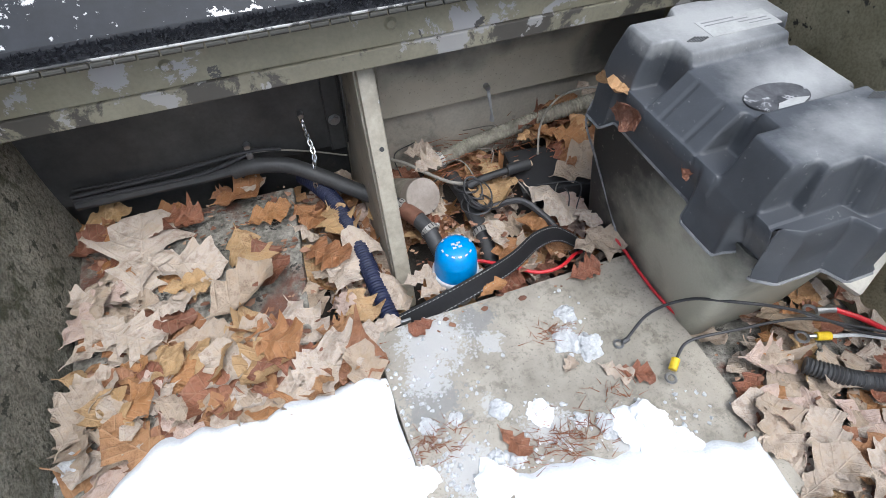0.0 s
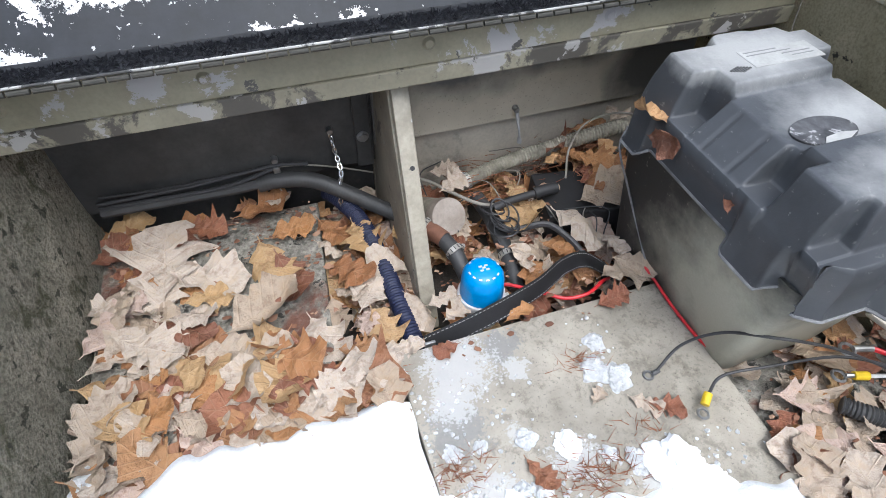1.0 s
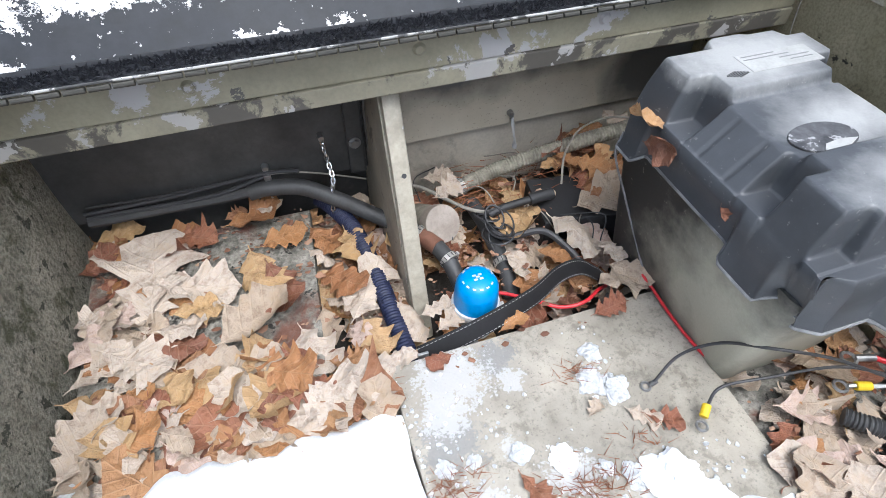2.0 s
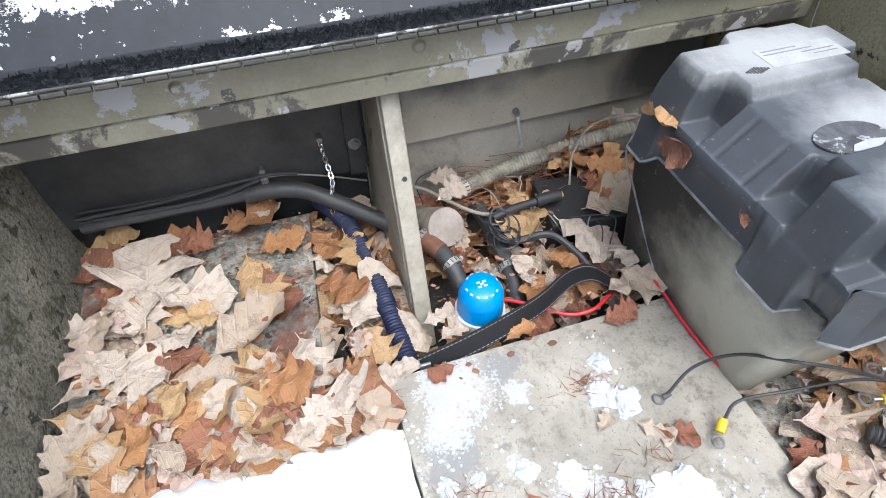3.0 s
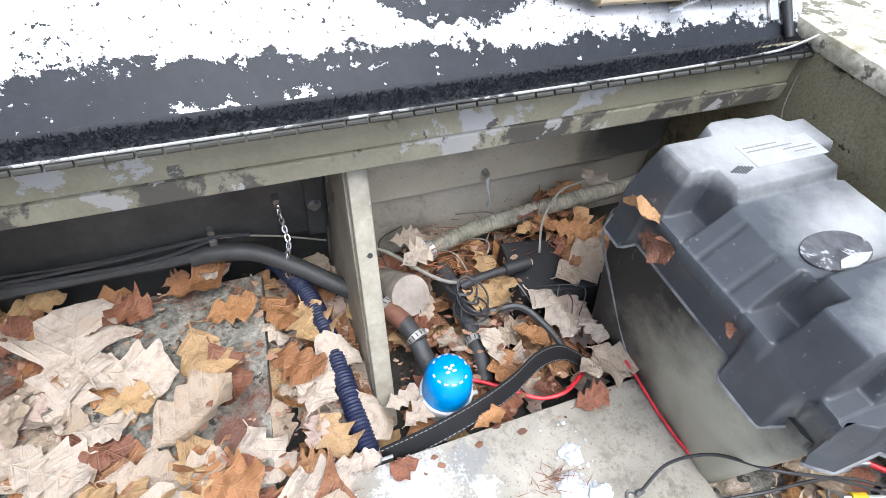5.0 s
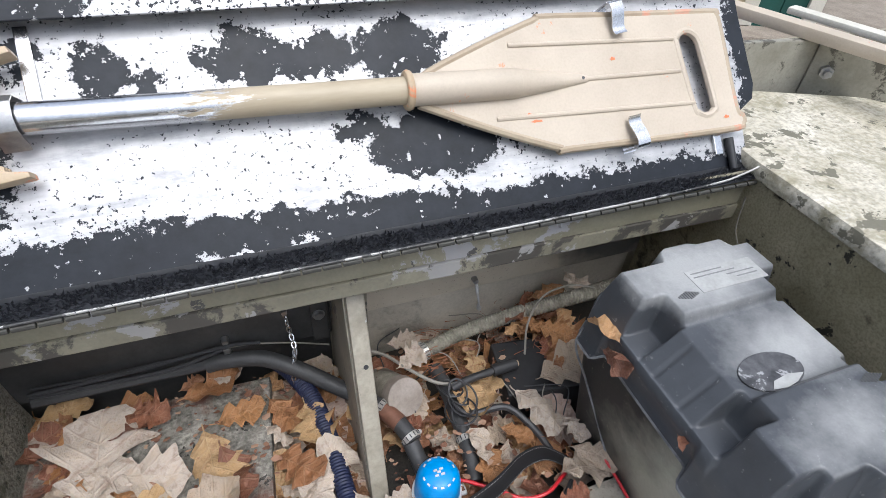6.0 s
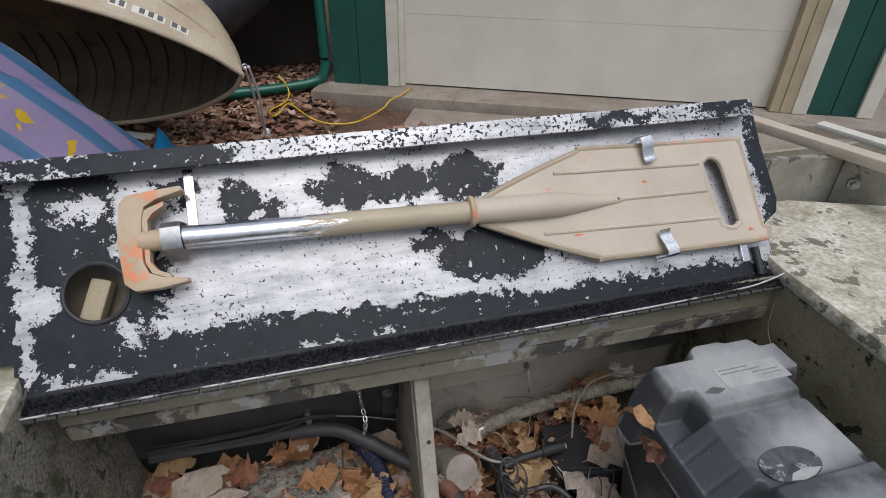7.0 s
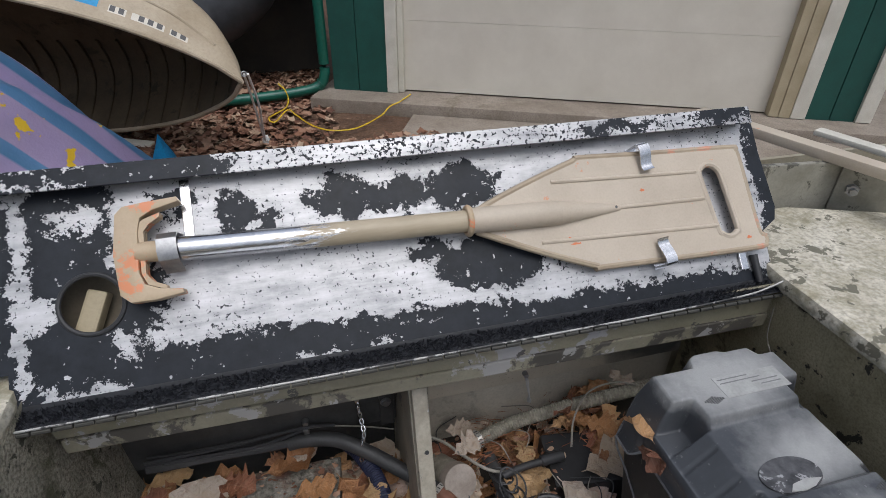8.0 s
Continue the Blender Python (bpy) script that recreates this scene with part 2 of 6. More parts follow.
def peeled(name, spots, bare, band, left, speck=0.66):
    """Dark paint flaking off bare aluminium: painted where one of the spots (x, y, rx, ry) lies, below the band or beyond the left, save on the bare ones."""
    m, nt, p = base(name, 0.4)
    p.inputs["Specular IOR Level"].default_value = 0.26
    co = coords(nt)

    def offset_noise(scale, amount):
        n = nt.nodes.new("ShaderNodeTexNoise")
        n.inputs["Scale"].default_value, n.inputs["Detail"].default_value, n.inputs["Roughness"].default_value = scale, 6, 0.7
        link(nt, co, n.inputs["Vector"])
        v = nt.nodes.new("ShaderNodeVectorMath")
        v.operation = "SUBTRACT"
        link(nt, n.outputs["Color"], v.inputs[0])
        v.inputs[1].default_value = (0.5, 0.5, 0.5)
        w = nt.nodes.new("ShaderNodeVectorMath")
        w.operation = "SCALE"
        link(nt, v.outputs[0], w.inputs[0])
        w.inputs[3].default_value = amount
        return w.outputs[0]

    def add(a, b):
        v = nt.nodes.new("ShaderNodeVectorMath")
        v.operation = "ADD"
        link(nt, a, v.inputs[0])
        link(nt, b, v.inputs[1])
        return v.outputs[0]

    co2 = add(add(add(co, offset_noise(22, 0.085)), offset_noise(85, 0.045)), offset_noise(300, 0.02))

    def spot(cx, cy, rx, ry):
        a = nt.nodes.new("ShaderNodeVectorMath")
        a.operation = "SUBTRACT"
        link(nt, co2, a.inputs[0])
        a.inputs[1].default_value = (cx, cy, 0)
        b = nt.nodes.new("ShaderNodeVectorMath")
        b.operation = "MULTIPLY"
        link(nt, a.outputs[0], b.inputs[0])
        b.inputs[1].default_value = (1 / rx, 1 / ry, 0)
        c = nt.nodes.new("ShaderNodeVectorMath")
        c.operation = "LENGTH"
        link(nt, b.outputs[0], c.inputs[0])
        return math_node(nt, "SUBTRACT", 1.0, c.outputs["Value"])

    sep = nt.nodes.new("ShaderNodeSeparateXYZ")
    link(nt, co2, sep.inputs[0])
    low = math_node(nt, "MULTIPLY", math_node(nt, "SUBTRACT", math_node(nt, "SUBTRACT", band, math_node(nt, "MULTIPLY", sep.outputs["X"], 0.035)), sep.outputs["Y"]), 14.0)
    dark = math_node(nt, "MAXIMUM", low, math_node(nt, "MULTIPLY", math_node(nt, "SUBTRACT", left, sep.outputs["X"]), 12.0))
    dark = math_node(nt, "MAXIMUM", dark, math_node(nt, "MULTIPLY", math_node(nt, "SUBTRACT", sep.outputs["X"], 0.687), 12.0))
    for s in spots:
        dark = math_node(nt, "MAXIMUM", dark, spot(*s))
    for s in bare:
        dark = math_node(nt, "MINIMUM", dark, math_node(nt, "MULTIPLY", spot(*s), -1.0))
    paint = ramp(nt, dark, [(0.0, grey(0)), (0.03, grey(1))])
    grains = noise_node(nt, co, 190 if speck > 0.5 else 120, 3, 0.6)
    area = noise_node(nt, co, 9, 3, 0.5)
    specks = ramp(nt, math_node(nt, "ADD", grains, math_node(nt, "MULTIPLY", area, 0.28)), [(speck + 0.115, grey(0)), (speck + 0.125, grey(1))])
    chips = ramp(nt, noise_node(nt, co, 75, 5, 0.6), [(0.355, grey(0)), (0.365, grey(1))])
    painted = math_node(nt, "MULTIPLY", math_node(nt, "MAXIMUM", paint, specks), chips)
    fog = noise_node(nt, co, 16, 6, 0.7)
    stretch = nt.nodes.new("ShaderNodeMapping")
    stretch.inputs["Scale"].default_value = (0.16, 1.0, 1.0)
    link(nt, co, stretch.inputs["Vector"])
    streak = noise_node(nt, stretch.outputs[0], 55, 5, 0.65)
    metal = ramp(nt, math_node(nt, "ADD", math_node(nt, "MULTIPLY", fog, 0.5), math_node(nt, "MULTIPLY", streak, 0.5)), [(0.36, (0.26, 0.262, 0.27)), (0.5, (0.46, 0.457, 0.46)), (0.64, (0.6, 0.59, 0.6))])
    paintcol = ramp(nt, noise_node(nt, co, 30, 6, 0.7), [(0.3, (0.006, 0.0075, 0.0105)), (0.75, (0.019, 0.0225, 0.03))])
    link(nt, mix(nt, painted, metal, paintcol), p.inputs["Base Color"])
    inv = math_node(nt, "SUBTRACT", 1.0, painted)
    link(nt, math_node(nt, "MULTIPLY", inv, 0.45), p.inputs["Metallic"])
    link(nt, math_node(nt, "ADD", 0.36, math_node(nt, "MULTIPLY", fog, 0.2)), p.inputs["Roughness"])
    bump(nt, p, math_node(nt, "ADD", math_node(nt, "MULTIPLY", painted, 1.0), math_node(nt, "MULTIPLY", grains, 0.15)), 0.5, 0.0006)
    return m


M["peel"] = peeled("peeling_black_paint", [(-0.085, 0.213, 0.026, 0.025), (-0.048, 0.197, 0.016, 0.014), (0.06, 0.212, 0.06, 0.026), (0.14, 0.208, 0.04, 0.022), (0.22, 0.208, 0.052, 0.036), (0.24, 0.1, 0.08, 0.038), (0.157, 0.125, 0.03, 0.02), (0.3, 0.125, 0.045, 0.022), (0.35, 0.1, 0.04, 0.014), (-0.255, 0.13, 0.085, 0.085), (-0.17, 0.225, 0.04, 0.02)],
                   [(-0.33, 0.16, 0.011, 0.14), (-0.268, 0.216, 0.028, 0.014), (-0.2, 0.2, 0.03, 0.04), (-0.225, 0.172, 0.016, 0.014), (-0.314, 0.11, 0.02, 0.022), (-0.247, 0.013, 0.034, 0.012), (-0.302, 0.011, 0.016, 0.009), (-0.221, 0.067, 0.012, 0.018), (0.0, 0.011, 0.03, 0.0045), (0.072, 0.012, 0.013, 0.005), (-0.13, 0.014, 0.007, 0.005)], 0.053, -0.225)
M["hinge"] = mottled("worn_pale_metal", (0.36, 0.355, 0.34), (0.52, 0.51, 0.49), 30, 0.45, 0.5, 300, 0.1, 0.0005, (0.03, 0.03, 0.03), 16, 0.5, edge=0.03)
M["knuckle"] = plain("grimy_hinge_metal", (0.06, 0.058, 0.05), 0.55, 0.2)
M["bristle"] = plain("glossy_black_bristle", (0.02, 0.021, 0.026), 0.28)
M["clamp"] = plain("bright_steel_band", (0.62, 0.6, 0.56), 0.35, 0.6)
M["peel_dark"] = plain("black_flaking_paint", (0.03, 0.032, 0.038), 0.5)
M["peel_lip"] = peeled("flaked_flange_paint", [(-0.4, 0.27, 0.14, 0.08), (-0.2, 0.265, 0.13, 0.03), (0.46, 0.262, 0.07, 0.01), (0.64, 0.27, 0.05, 0.014)], [(-0.28, 0.285, 0.12, 0.004), (-0.33, 0.256, 0.1, 0.004), (0.0, 0.28, 0.03, 0.02), (0.724, 0.2, 0.012, 0.02), (0.724, 0.14, 0.012, 0.012)], -0.5, -2.0, 0.575)


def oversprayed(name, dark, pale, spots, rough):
    """Plastic with pale patches (x, y, z, rx, ry, rz): overspray, dust, and sheen painted on tops."""
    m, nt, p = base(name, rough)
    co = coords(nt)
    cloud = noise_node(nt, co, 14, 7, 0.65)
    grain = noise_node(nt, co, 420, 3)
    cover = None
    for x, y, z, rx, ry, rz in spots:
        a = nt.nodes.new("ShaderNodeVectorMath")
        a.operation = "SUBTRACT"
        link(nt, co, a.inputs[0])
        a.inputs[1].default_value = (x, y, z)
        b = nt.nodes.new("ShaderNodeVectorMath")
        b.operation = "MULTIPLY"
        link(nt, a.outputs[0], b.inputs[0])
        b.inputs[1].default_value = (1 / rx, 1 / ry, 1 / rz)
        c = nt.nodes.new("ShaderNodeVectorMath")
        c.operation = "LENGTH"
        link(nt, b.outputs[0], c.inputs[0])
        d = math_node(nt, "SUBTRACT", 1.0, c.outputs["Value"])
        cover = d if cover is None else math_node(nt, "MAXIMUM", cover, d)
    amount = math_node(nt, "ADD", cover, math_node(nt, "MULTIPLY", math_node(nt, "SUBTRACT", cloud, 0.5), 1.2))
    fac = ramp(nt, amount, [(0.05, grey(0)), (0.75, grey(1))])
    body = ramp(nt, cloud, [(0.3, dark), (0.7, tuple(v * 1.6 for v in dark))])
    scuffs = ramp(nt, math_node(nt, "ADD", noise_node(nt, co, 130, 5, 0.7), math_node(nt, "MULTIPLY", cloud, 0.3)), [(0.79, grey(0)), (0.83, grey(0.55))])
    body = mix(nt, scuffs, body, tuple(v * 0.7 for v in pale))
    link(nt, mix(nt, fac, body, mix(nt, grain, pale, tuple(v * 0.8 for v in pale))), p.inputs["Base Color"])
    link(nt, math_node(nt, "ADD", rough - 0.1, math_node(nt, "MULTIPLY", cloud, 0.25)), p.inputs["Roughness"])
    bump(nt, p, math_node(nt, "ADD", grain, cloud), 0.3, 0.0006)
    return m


# far spot is dust; the other two also paint sky sheen onto the tops
M["cover"] = oversprayed("dusty_sheen_black_cover", (0.042, 0.045, 0.05), (0.36, 0.36, 0.35), [(0.505, 0.46, 0.77, 0.15, 0.085, 0.03), (0.54, 0.35, 0.76, 0.12, 0.07, 0.022), (0.5, 0.25, 0.772, 0.1, 0.06, 0.018)], 0.4)
M["box_body"] = oversprayed("oversprayed_black_box", (0.018, 0.019, 0.019), (0.42, 0.41, 0.335), [(0.42, 0.27, 0.53, 0.24, 0.19, 0.17), (0.5, 0.2, 0.52, 0.2, 0.14, 0.18)], 0.5)


def leaf_material(name, stops, rough=0.75):
    m, nt, p = base(name, rough)
    info = nt.nodes.new("ShaderNodeObjectInfo")
    col = ramp(nt, info.outputs["Random"], stops)
    co = coords(nt)
    blot = noise_node(nt, co, 5, 6, 0.7)
    sep = nt.nodes.new("ShaderNodeSeparateXYZ")
    link(nt, co, sep.inputs[0])
    rib = math_node(nt, "ABSOLUTE", sep.outputs["Y"])
    side = math_node(nt, "PINGPONG", math_node(nt, "SUBTRACT", sep.outputs["X"], math_node(nt, "MULTIPLY", rib, 0.8)), 0.075)
    vein = math_node(nt, "MINIMUM", rib, math_node(nt, "MULTIPLY", side, 0.8))
    veins = ramp(nt, vein, [(0.0, grey(1)), (0.012, grey(0))])
    dark = nt.nodes.new("ShaderNodeMix")
    dark.data_type, dark.blend_type = "RGBA", "MULTIPLY"
    dark.inputs[0].default_value = 1.0
    link(nt, col, dark.inputs[6])
    link(nt, ramp(nt, blot, [(0.28, (0.5, 0.38, 0.3)), (0.5, (1, 1, 1)), (0.75, (0.95, 0.85, 0.72))]), dark.inputs[7])
    link(nt, mix(nt, math_node(nt, "MULTIPLY", veins, 0.16), dark.outputs[2], (0.5, 0.38, 0.26)), p.inputs["Base Color"])
    bump(nt, p, math_node(nt, "ADD", math_node(nt, "MULTIPLY", veins, 0.25), noise_node(nt, co, 14, 5)), 0.4, 0.02)
    return m


M["leaf_b"] = leaf_material("beige_oak_leaf", [(0.0, (0.37, 0.3, 0.235)), (0.35, (0.48, 0.41, 0.345)), (0.7, (0.42, 0.35, 0.285)), (1.0, (0.34, 0.265, 0.195))])
M["leaf_o"] = leaf_material("orange_oak_leaf", [(0.0, (0.38, 0.19, 0.075)), (0.5, (0.26, 0.115, 0.048)), (1.0, (0.42, 0.25, 0.12))], 0.6)
M["leaf_y"] = leaf_material("ochre_oak_leaf", [(0.0, (0.43, 0.28, 0.135)), (1.0, (0.38, 0.25, 0.13))], 0.6)
M["leaf_r"] = leaf_material("russet_oak_leaf", [(0.0, (0.17, 0.07, 0.04)), (0.5, (0.24, 0.09, 0.05)), (1.0, (0.27, 0.14, 0.07))], 0.5)
M["leaf_p"] = leaf_material("pinkish_oak_leaf", [(0.0, (0.44, 0.335, 0.285)), (1.0, (0.48, 0.37, 0.315))])
M["blue_cap"] = mottled("blue_plastic", (0.0, 0.21, 0.55), (0.0, 0.27, 0.66), 30, 0.35, 0, 200, 0.05, 0.0003)
M["white_plastic"] = plain("white_plastic", (0.6, 0.6, 0.6), 0.45)
M["blue_hose"] = plain("navy_hose", (0.01, 0.015, 0.05), 0.6)
M["grey_hose"] = plain("dusty_black_hose", (0.055, 0.055, 0.056), 0.55)
M["tan_hose"] = mottled("tan_sprayed_hose", (0.16, 0.145, 0.115), (0.36, 0.33, 0.27), 40, 0.6)
M["red_wire"] = plain("red_wire", (0.6, 0.02, 0.03), 0.4)
M["grey_wire"] = plain("grey_wire", (0.04, 0.04, 0.043), 0.5)
M["pale_wire"] = plain("pale_wire", (0.27, 0.25, 0.215), 0.5)
M["yellow"] = plain("yellow_plastic", (0.8, 0.55, 0.02), 0.4)
M["copper"] = plain("rusty_copper", (0.25, 0.12, 0.08), 0.5, 0.3)
M["stitch"] = plain("pale_stitching", (0.45, 0.44, 0.42), 0.8)
M["sticker"] = mottled("worn_label", (0.025, 0.025, 0.027), (0.1, 0.1, 0.105), 60, 0.5, stain=(0.34, 0.34, 0.34), stain_scale=45, stain_at=0.56, edge=0.03)
M["label_pale"] = mottled("faded_label", (0.31, 0.31, 0.295), (0.4, 0.4, 0.385), 50, 0.5)
M["rim"] = mottled("scuffed_plastic_rim", (0.1, 0.102, 0.108), (0.26, 0.26, 0.265), 40, 0.4)
# plank tan darkened to hold the shade seen through the lid's hole
M["shade_tan"] = mottled("shade_dark_plank", (0.11, 0.09, 0.06), (0.2, 0.165, 0.115), 18, 0.7)
M["ink"] = plain("faded_ink", (0.1, 0.1, 0.1), 0.6)
M["faint_ink"] = plain("faint_ink", (0.22, 0.22, 0.22), 0.6)
M["handle"] = mottled("orange_worn_handle", (0.42, 0.32, 0.2), (0.48, 0.37, 0.25), 10, 0.5, 0, 300, 0.1, 0.0005, (0.66, 0.24, 0.11), 26, 0.545, grit=0.1, edge=0.04)
M["paddle_rim"] = mottled("rubbed_tan_rim", (0.33, 0.26, 0.18), (0.44, 0.36, 0.255), 10, 0.5, 0, 300, 0.1, 0.0005, (0.58, 0.26, 0.17), 16, 0.57, grit=0.1, edge=0.06)
M["far_boat"] = mottled("tan_camo_hull", (0.34, 0.27, 0.18), (0.46, 0.385, 0.28), 3, 0.55, 0, 80, 0.1, 0.001, (0.25, 0.16, 0.11), 5, 0.62)
# hull tan darkened, so the colour itself carries the shade inside
M["far_boat_inner"] = mottled("shade_dark_tan_hull", (0.07, 0.05, 0.028), (0.13, 0.095, 0.054), 3, 0.8, 0, 80, 0.1, 0.001, (0.045, 0.034, 0.02), 7, 0.55)
M["orange_rub"] = plain("orange_rub", (0.72, 0.21, 0.08), 0.5)
M["needle"] = plain("dry_pine_needle", (0.3, 0.11, 0.05), 0.7)
M["rope"] = plain("white_rope", (0.78, 0.77, 0.73), 0.8)
M["litter"] = mottled("brown_litter", (0.16, 0.075, 0.045), (0.36, 0.2, 0.14), 12, 0.85)
nt = M["litter"].node_tree
rnd = nt.nodes.new("ShaderNodeNewGeometry").outputs["Random Per Island"]
link(nt, ramp(nt, rnd, [(0.0, (0.1, 0.045, 0.03)), (0.4, (0.2, 0.095, 0.055)), (0.75, (0.3, 0.17, 0.11)), (1.0, (0.4, 0.29, 0.2))]), nt.nodes["Principled BSDF"].inputs["Base Color"])


def tarp_material():
    m, nt, p = base("striped_purple_tarp", 0.5)
    co = coords(nt)
    w = nt.nodes.new("ShaderNodeTexWave")
    w.inputs["Scale"].default_value, w.inputs["Distortion"].default_value = 1.35, 1.0
    w.bands_direction = "DIAGONAL"
    link(nt, co, w.inputs["Vector"])
    col = ramp(nt, w.outputs["Fac"], [(0.0, (0.44, 0.36, 0.56)), (0.42, (0.46, 0.37, 0.55)), (0.47, (0.13, 0.29, 0.5)), (0.86, (0.09, 0.24, 0.42)), (0.92, (0.42, 0.34, 0.54))])
    s = ramp(nt, noise_node(nt, co, 9, 4, 0.55), [(0.625, grey(0)), (0.635, grey(1))])
    link(nt, mix(nt, s, col, (0.85, 0.6, 0.03)), p.inputs["Base Color"])
    bump(nt, p, noise_node(nt, co, 12, 5), 0.4, 0.02)
    return m


M["tarp"] = tarp_material()


# ---- mesh helpers ----
def part(name, bm, material, parent=None, label="", smooth=False):
    """Links a bmesh as one mesh object, under a thing or a part."""
    me = bpy.data.meshes.new(name)
    bm.normal_update()
    bm.to_mesh(me)
    bm.free()
    me.materials.append(M[material] if isinstance(material, str) else material)
    if smooth:
        me.polygons.foreach_set("use_smooth", [True] * len(me.polygons))
        me.set_sharp_from_angle(angle=radians(38))
    ob = new(name, me)
    if parent:
        ob.parent = parent
    if label:
        ob["label"] = label
    return ob


def thing(name, m=None, label="", category="", group="", kind=""):
    ob = tagged(new(name), label, category, group, kind)
    ob.empty_display_size = 0.05
    if m is not None:
        ob.matrix_world = m
    return ob


def box(x0, x1, y0, y1, z0, z1, bevel=0.0, bm=None):
    b = bmesh.new()
    bmesh.ops.create_cube(b, size=1.0, matrix=Matrix.Translation(((x0 + x1) / 2, (y0 + y1) / 2, (z0 + z1) / 2)) @ Matrix.Diagonal((x1 - x0, y1 - y0, z1 - z0, 1)))
    if bevel:
        bmesh.ops.bevel(b, geom=b.edges[:], offset=bevel, segments=2, affect="EDGES", profile=0.6)
    return join(bm, b)


def join(bm, b):
    if bm is None:
        return b
    me = bpy.data.meshes.new("joined")
    b.to_mesh(me)
    b.free()
    bm.from_mesh(me)
    bpy.data.meshes.remove(me)
    return bm


def cyl(a, b, r, r2=None, seg=20, bm=None, bevel=0.0):
    a, b = Vector(a), Vector(b)
    c = bmesh.new()
    d = b - a
    m = Matrix.Translation((a + b) / 2) @ d.to_track_quat("Z", "Y").to_matrix().to_4x4()
    bmesh.ops.create_cone(c, cap_ends=True, segments=seg, radius1=r, radius2=r if r2 is None else r2, depth=d.length, matrix=m)
    if bevel:
        bmesh.ops.bevel(c, geom=[e for e in c.edges if len(e.link_faces) == 2 and any(len(f.verts) > 4 for f in e.link_faces)], offset=bevel, segments=2, affect="EDGES", profile=0.6)
    return join(bm, c)


def curve_points(pts, n=12):
    """A smooth line through the points."""
    p = [Vector(q) for q in pts]
    p = [p[0] * 2 - p[1]] + p + [p[-1] * 2 - p[-2]]
    out = []
    for i in range(1, len(p) - 2):
        for k in range(n):
            t = k / n
            out.append(0.5 * ((2 * p[i]) + (p[i + 1] - p[i - 1]) * t + (2 * p[i - 1] - 5 * p[i] + 4 * p[i + 1] - p[i + 2]) * t * t + (3 * p[i] - p[i - 1] - 3 * p[i + 1] + p[i + 2]) * t ** 3))
    return out + [p[-2]]


def tube(pts, r, seg=10, n=12, ribs=0.0, pitch=0.006, bm=None, flat=1.0):
    """A tube along a smooth line; ribs: depth of its corrugations, at that pitch; flat squeezes it to a strap."""
    line = curve_points(pts, n)
    if ribs:
        dense, acc = [], 0.0
        for a, b in zip(line, line[1:]):
            k = max(1, int((b - a).length / (pitch / 4)))
            dense += [a.lerp(b, i / k) for i in range(k)]
        line = dense + [line[-1]]
    c = bmesh.new()
    up = Vector((0, 0, 1))
    rings, dist = [], 0.0
    for i, q in enumerate(line):
        d = (line[min(i + 1, len(line) - 1)] - line[max(i - 1, 0)]).normalized()
        side = d.cross(up)
        side = side.normalized() if side.length > 0.05 else Vector((1, 0, 0))
        top = side.cross(d).normalized()
        if i:
            dist += (q - line[i - 1]).length
        rr = r + (ribs * math.sin(dist / pitch * math.tau) if ribs else 0)
        rings.append([c.verts.new(q + side * rr * math.cos(a) + top * rr * flat * math.sin(a)) for a in (math.tau * k / seg for k in range(seg))])
    for a, b in zip(rings, rings[1:]):
        for k in range(seg):
            c.faces.new((a[k], a[(k + 1) % seg], b[(k + 1) % seg], b[k]))
    c.faces.new(rings[0][::-1])
    c.faces.new(rings[-1])
    bmesh.ops.recalc_face_normals(c, faces=c.faces[:])
    return join(bm, c)


def prism(outline, z0, z1, bm=None, bevel=0.0):
    """A flat plate with the given outline."""
    c = bmesh.new()
    lo = [c.verts.new((x, y, z0)) for x, y in outline]
    hi = [c.verts.new((x, y, z1)) for x, y in outline]
    n = len(lo)
    c.faces.new(lo[::-1])
    c.faces.new(hi)
    for i in range(n):
        c.faces.new((lo[i], lo[(i + 1) % n], hi[(i + 1) % n], hi[i]))
    bmesh.ops.recalc_face_normals(c, faces=c.faces[:])
    if bevel:
        bmesh.ops.bevel(c, geom=[e for e in c.edges if abs(e.verts[0].co.z - e.verts[1].co.z) < 1e-6], offset=bevel, segments=2, affect="EDGES", profile=0.6)
    return join(bm, c)


def sheet(nx, ny, fn, bm=None, thick=0.0):
    """A grid sheet whose points are fn(u, v), 0 to 1 both ways."""
    c = bmesh.new()
    g = [[c.verts.new(fn(i / nx, j / ny)) for j in range(ny + 1)] for i in range(nx + 1)]
    for i in range(nx):
        for j in range(ny):
            c.faces.new((g[i][j], g[i + 1][j], g[i + 1][j + 1], g[i][j + 1]))
    if thick:
        bmesh.ops.solidify(c, geom=c.faces[:], thickness=thick)
    return join(bm, c)


# ---- ground, garage ----
def build_ground():
    def fn(u, v):
        x, y = (u * 2 - 1), (v * 2 - 1)
        x, y = math.copysign(abs(x) ** 3 * 300, x), math.copysign(abs(y) ** 3 * 300, y) + 3
        return (x, y, 0.012 * noise.noise((x * 2, y * 2, 0)) if abs(x) < 8 and abs(y) < 10 else 0)
    tagged(part("ground", sheet(120, 120, fn), "ground", smooth=True), "dirt ground under fallen brown leaves", "ground", kind="structure")


GARAGE = pose(0.78, 3.93, 0.0, 0, 0, math.degrees(math.atan2(-1.04, 2.22)))
SILL = 0.10


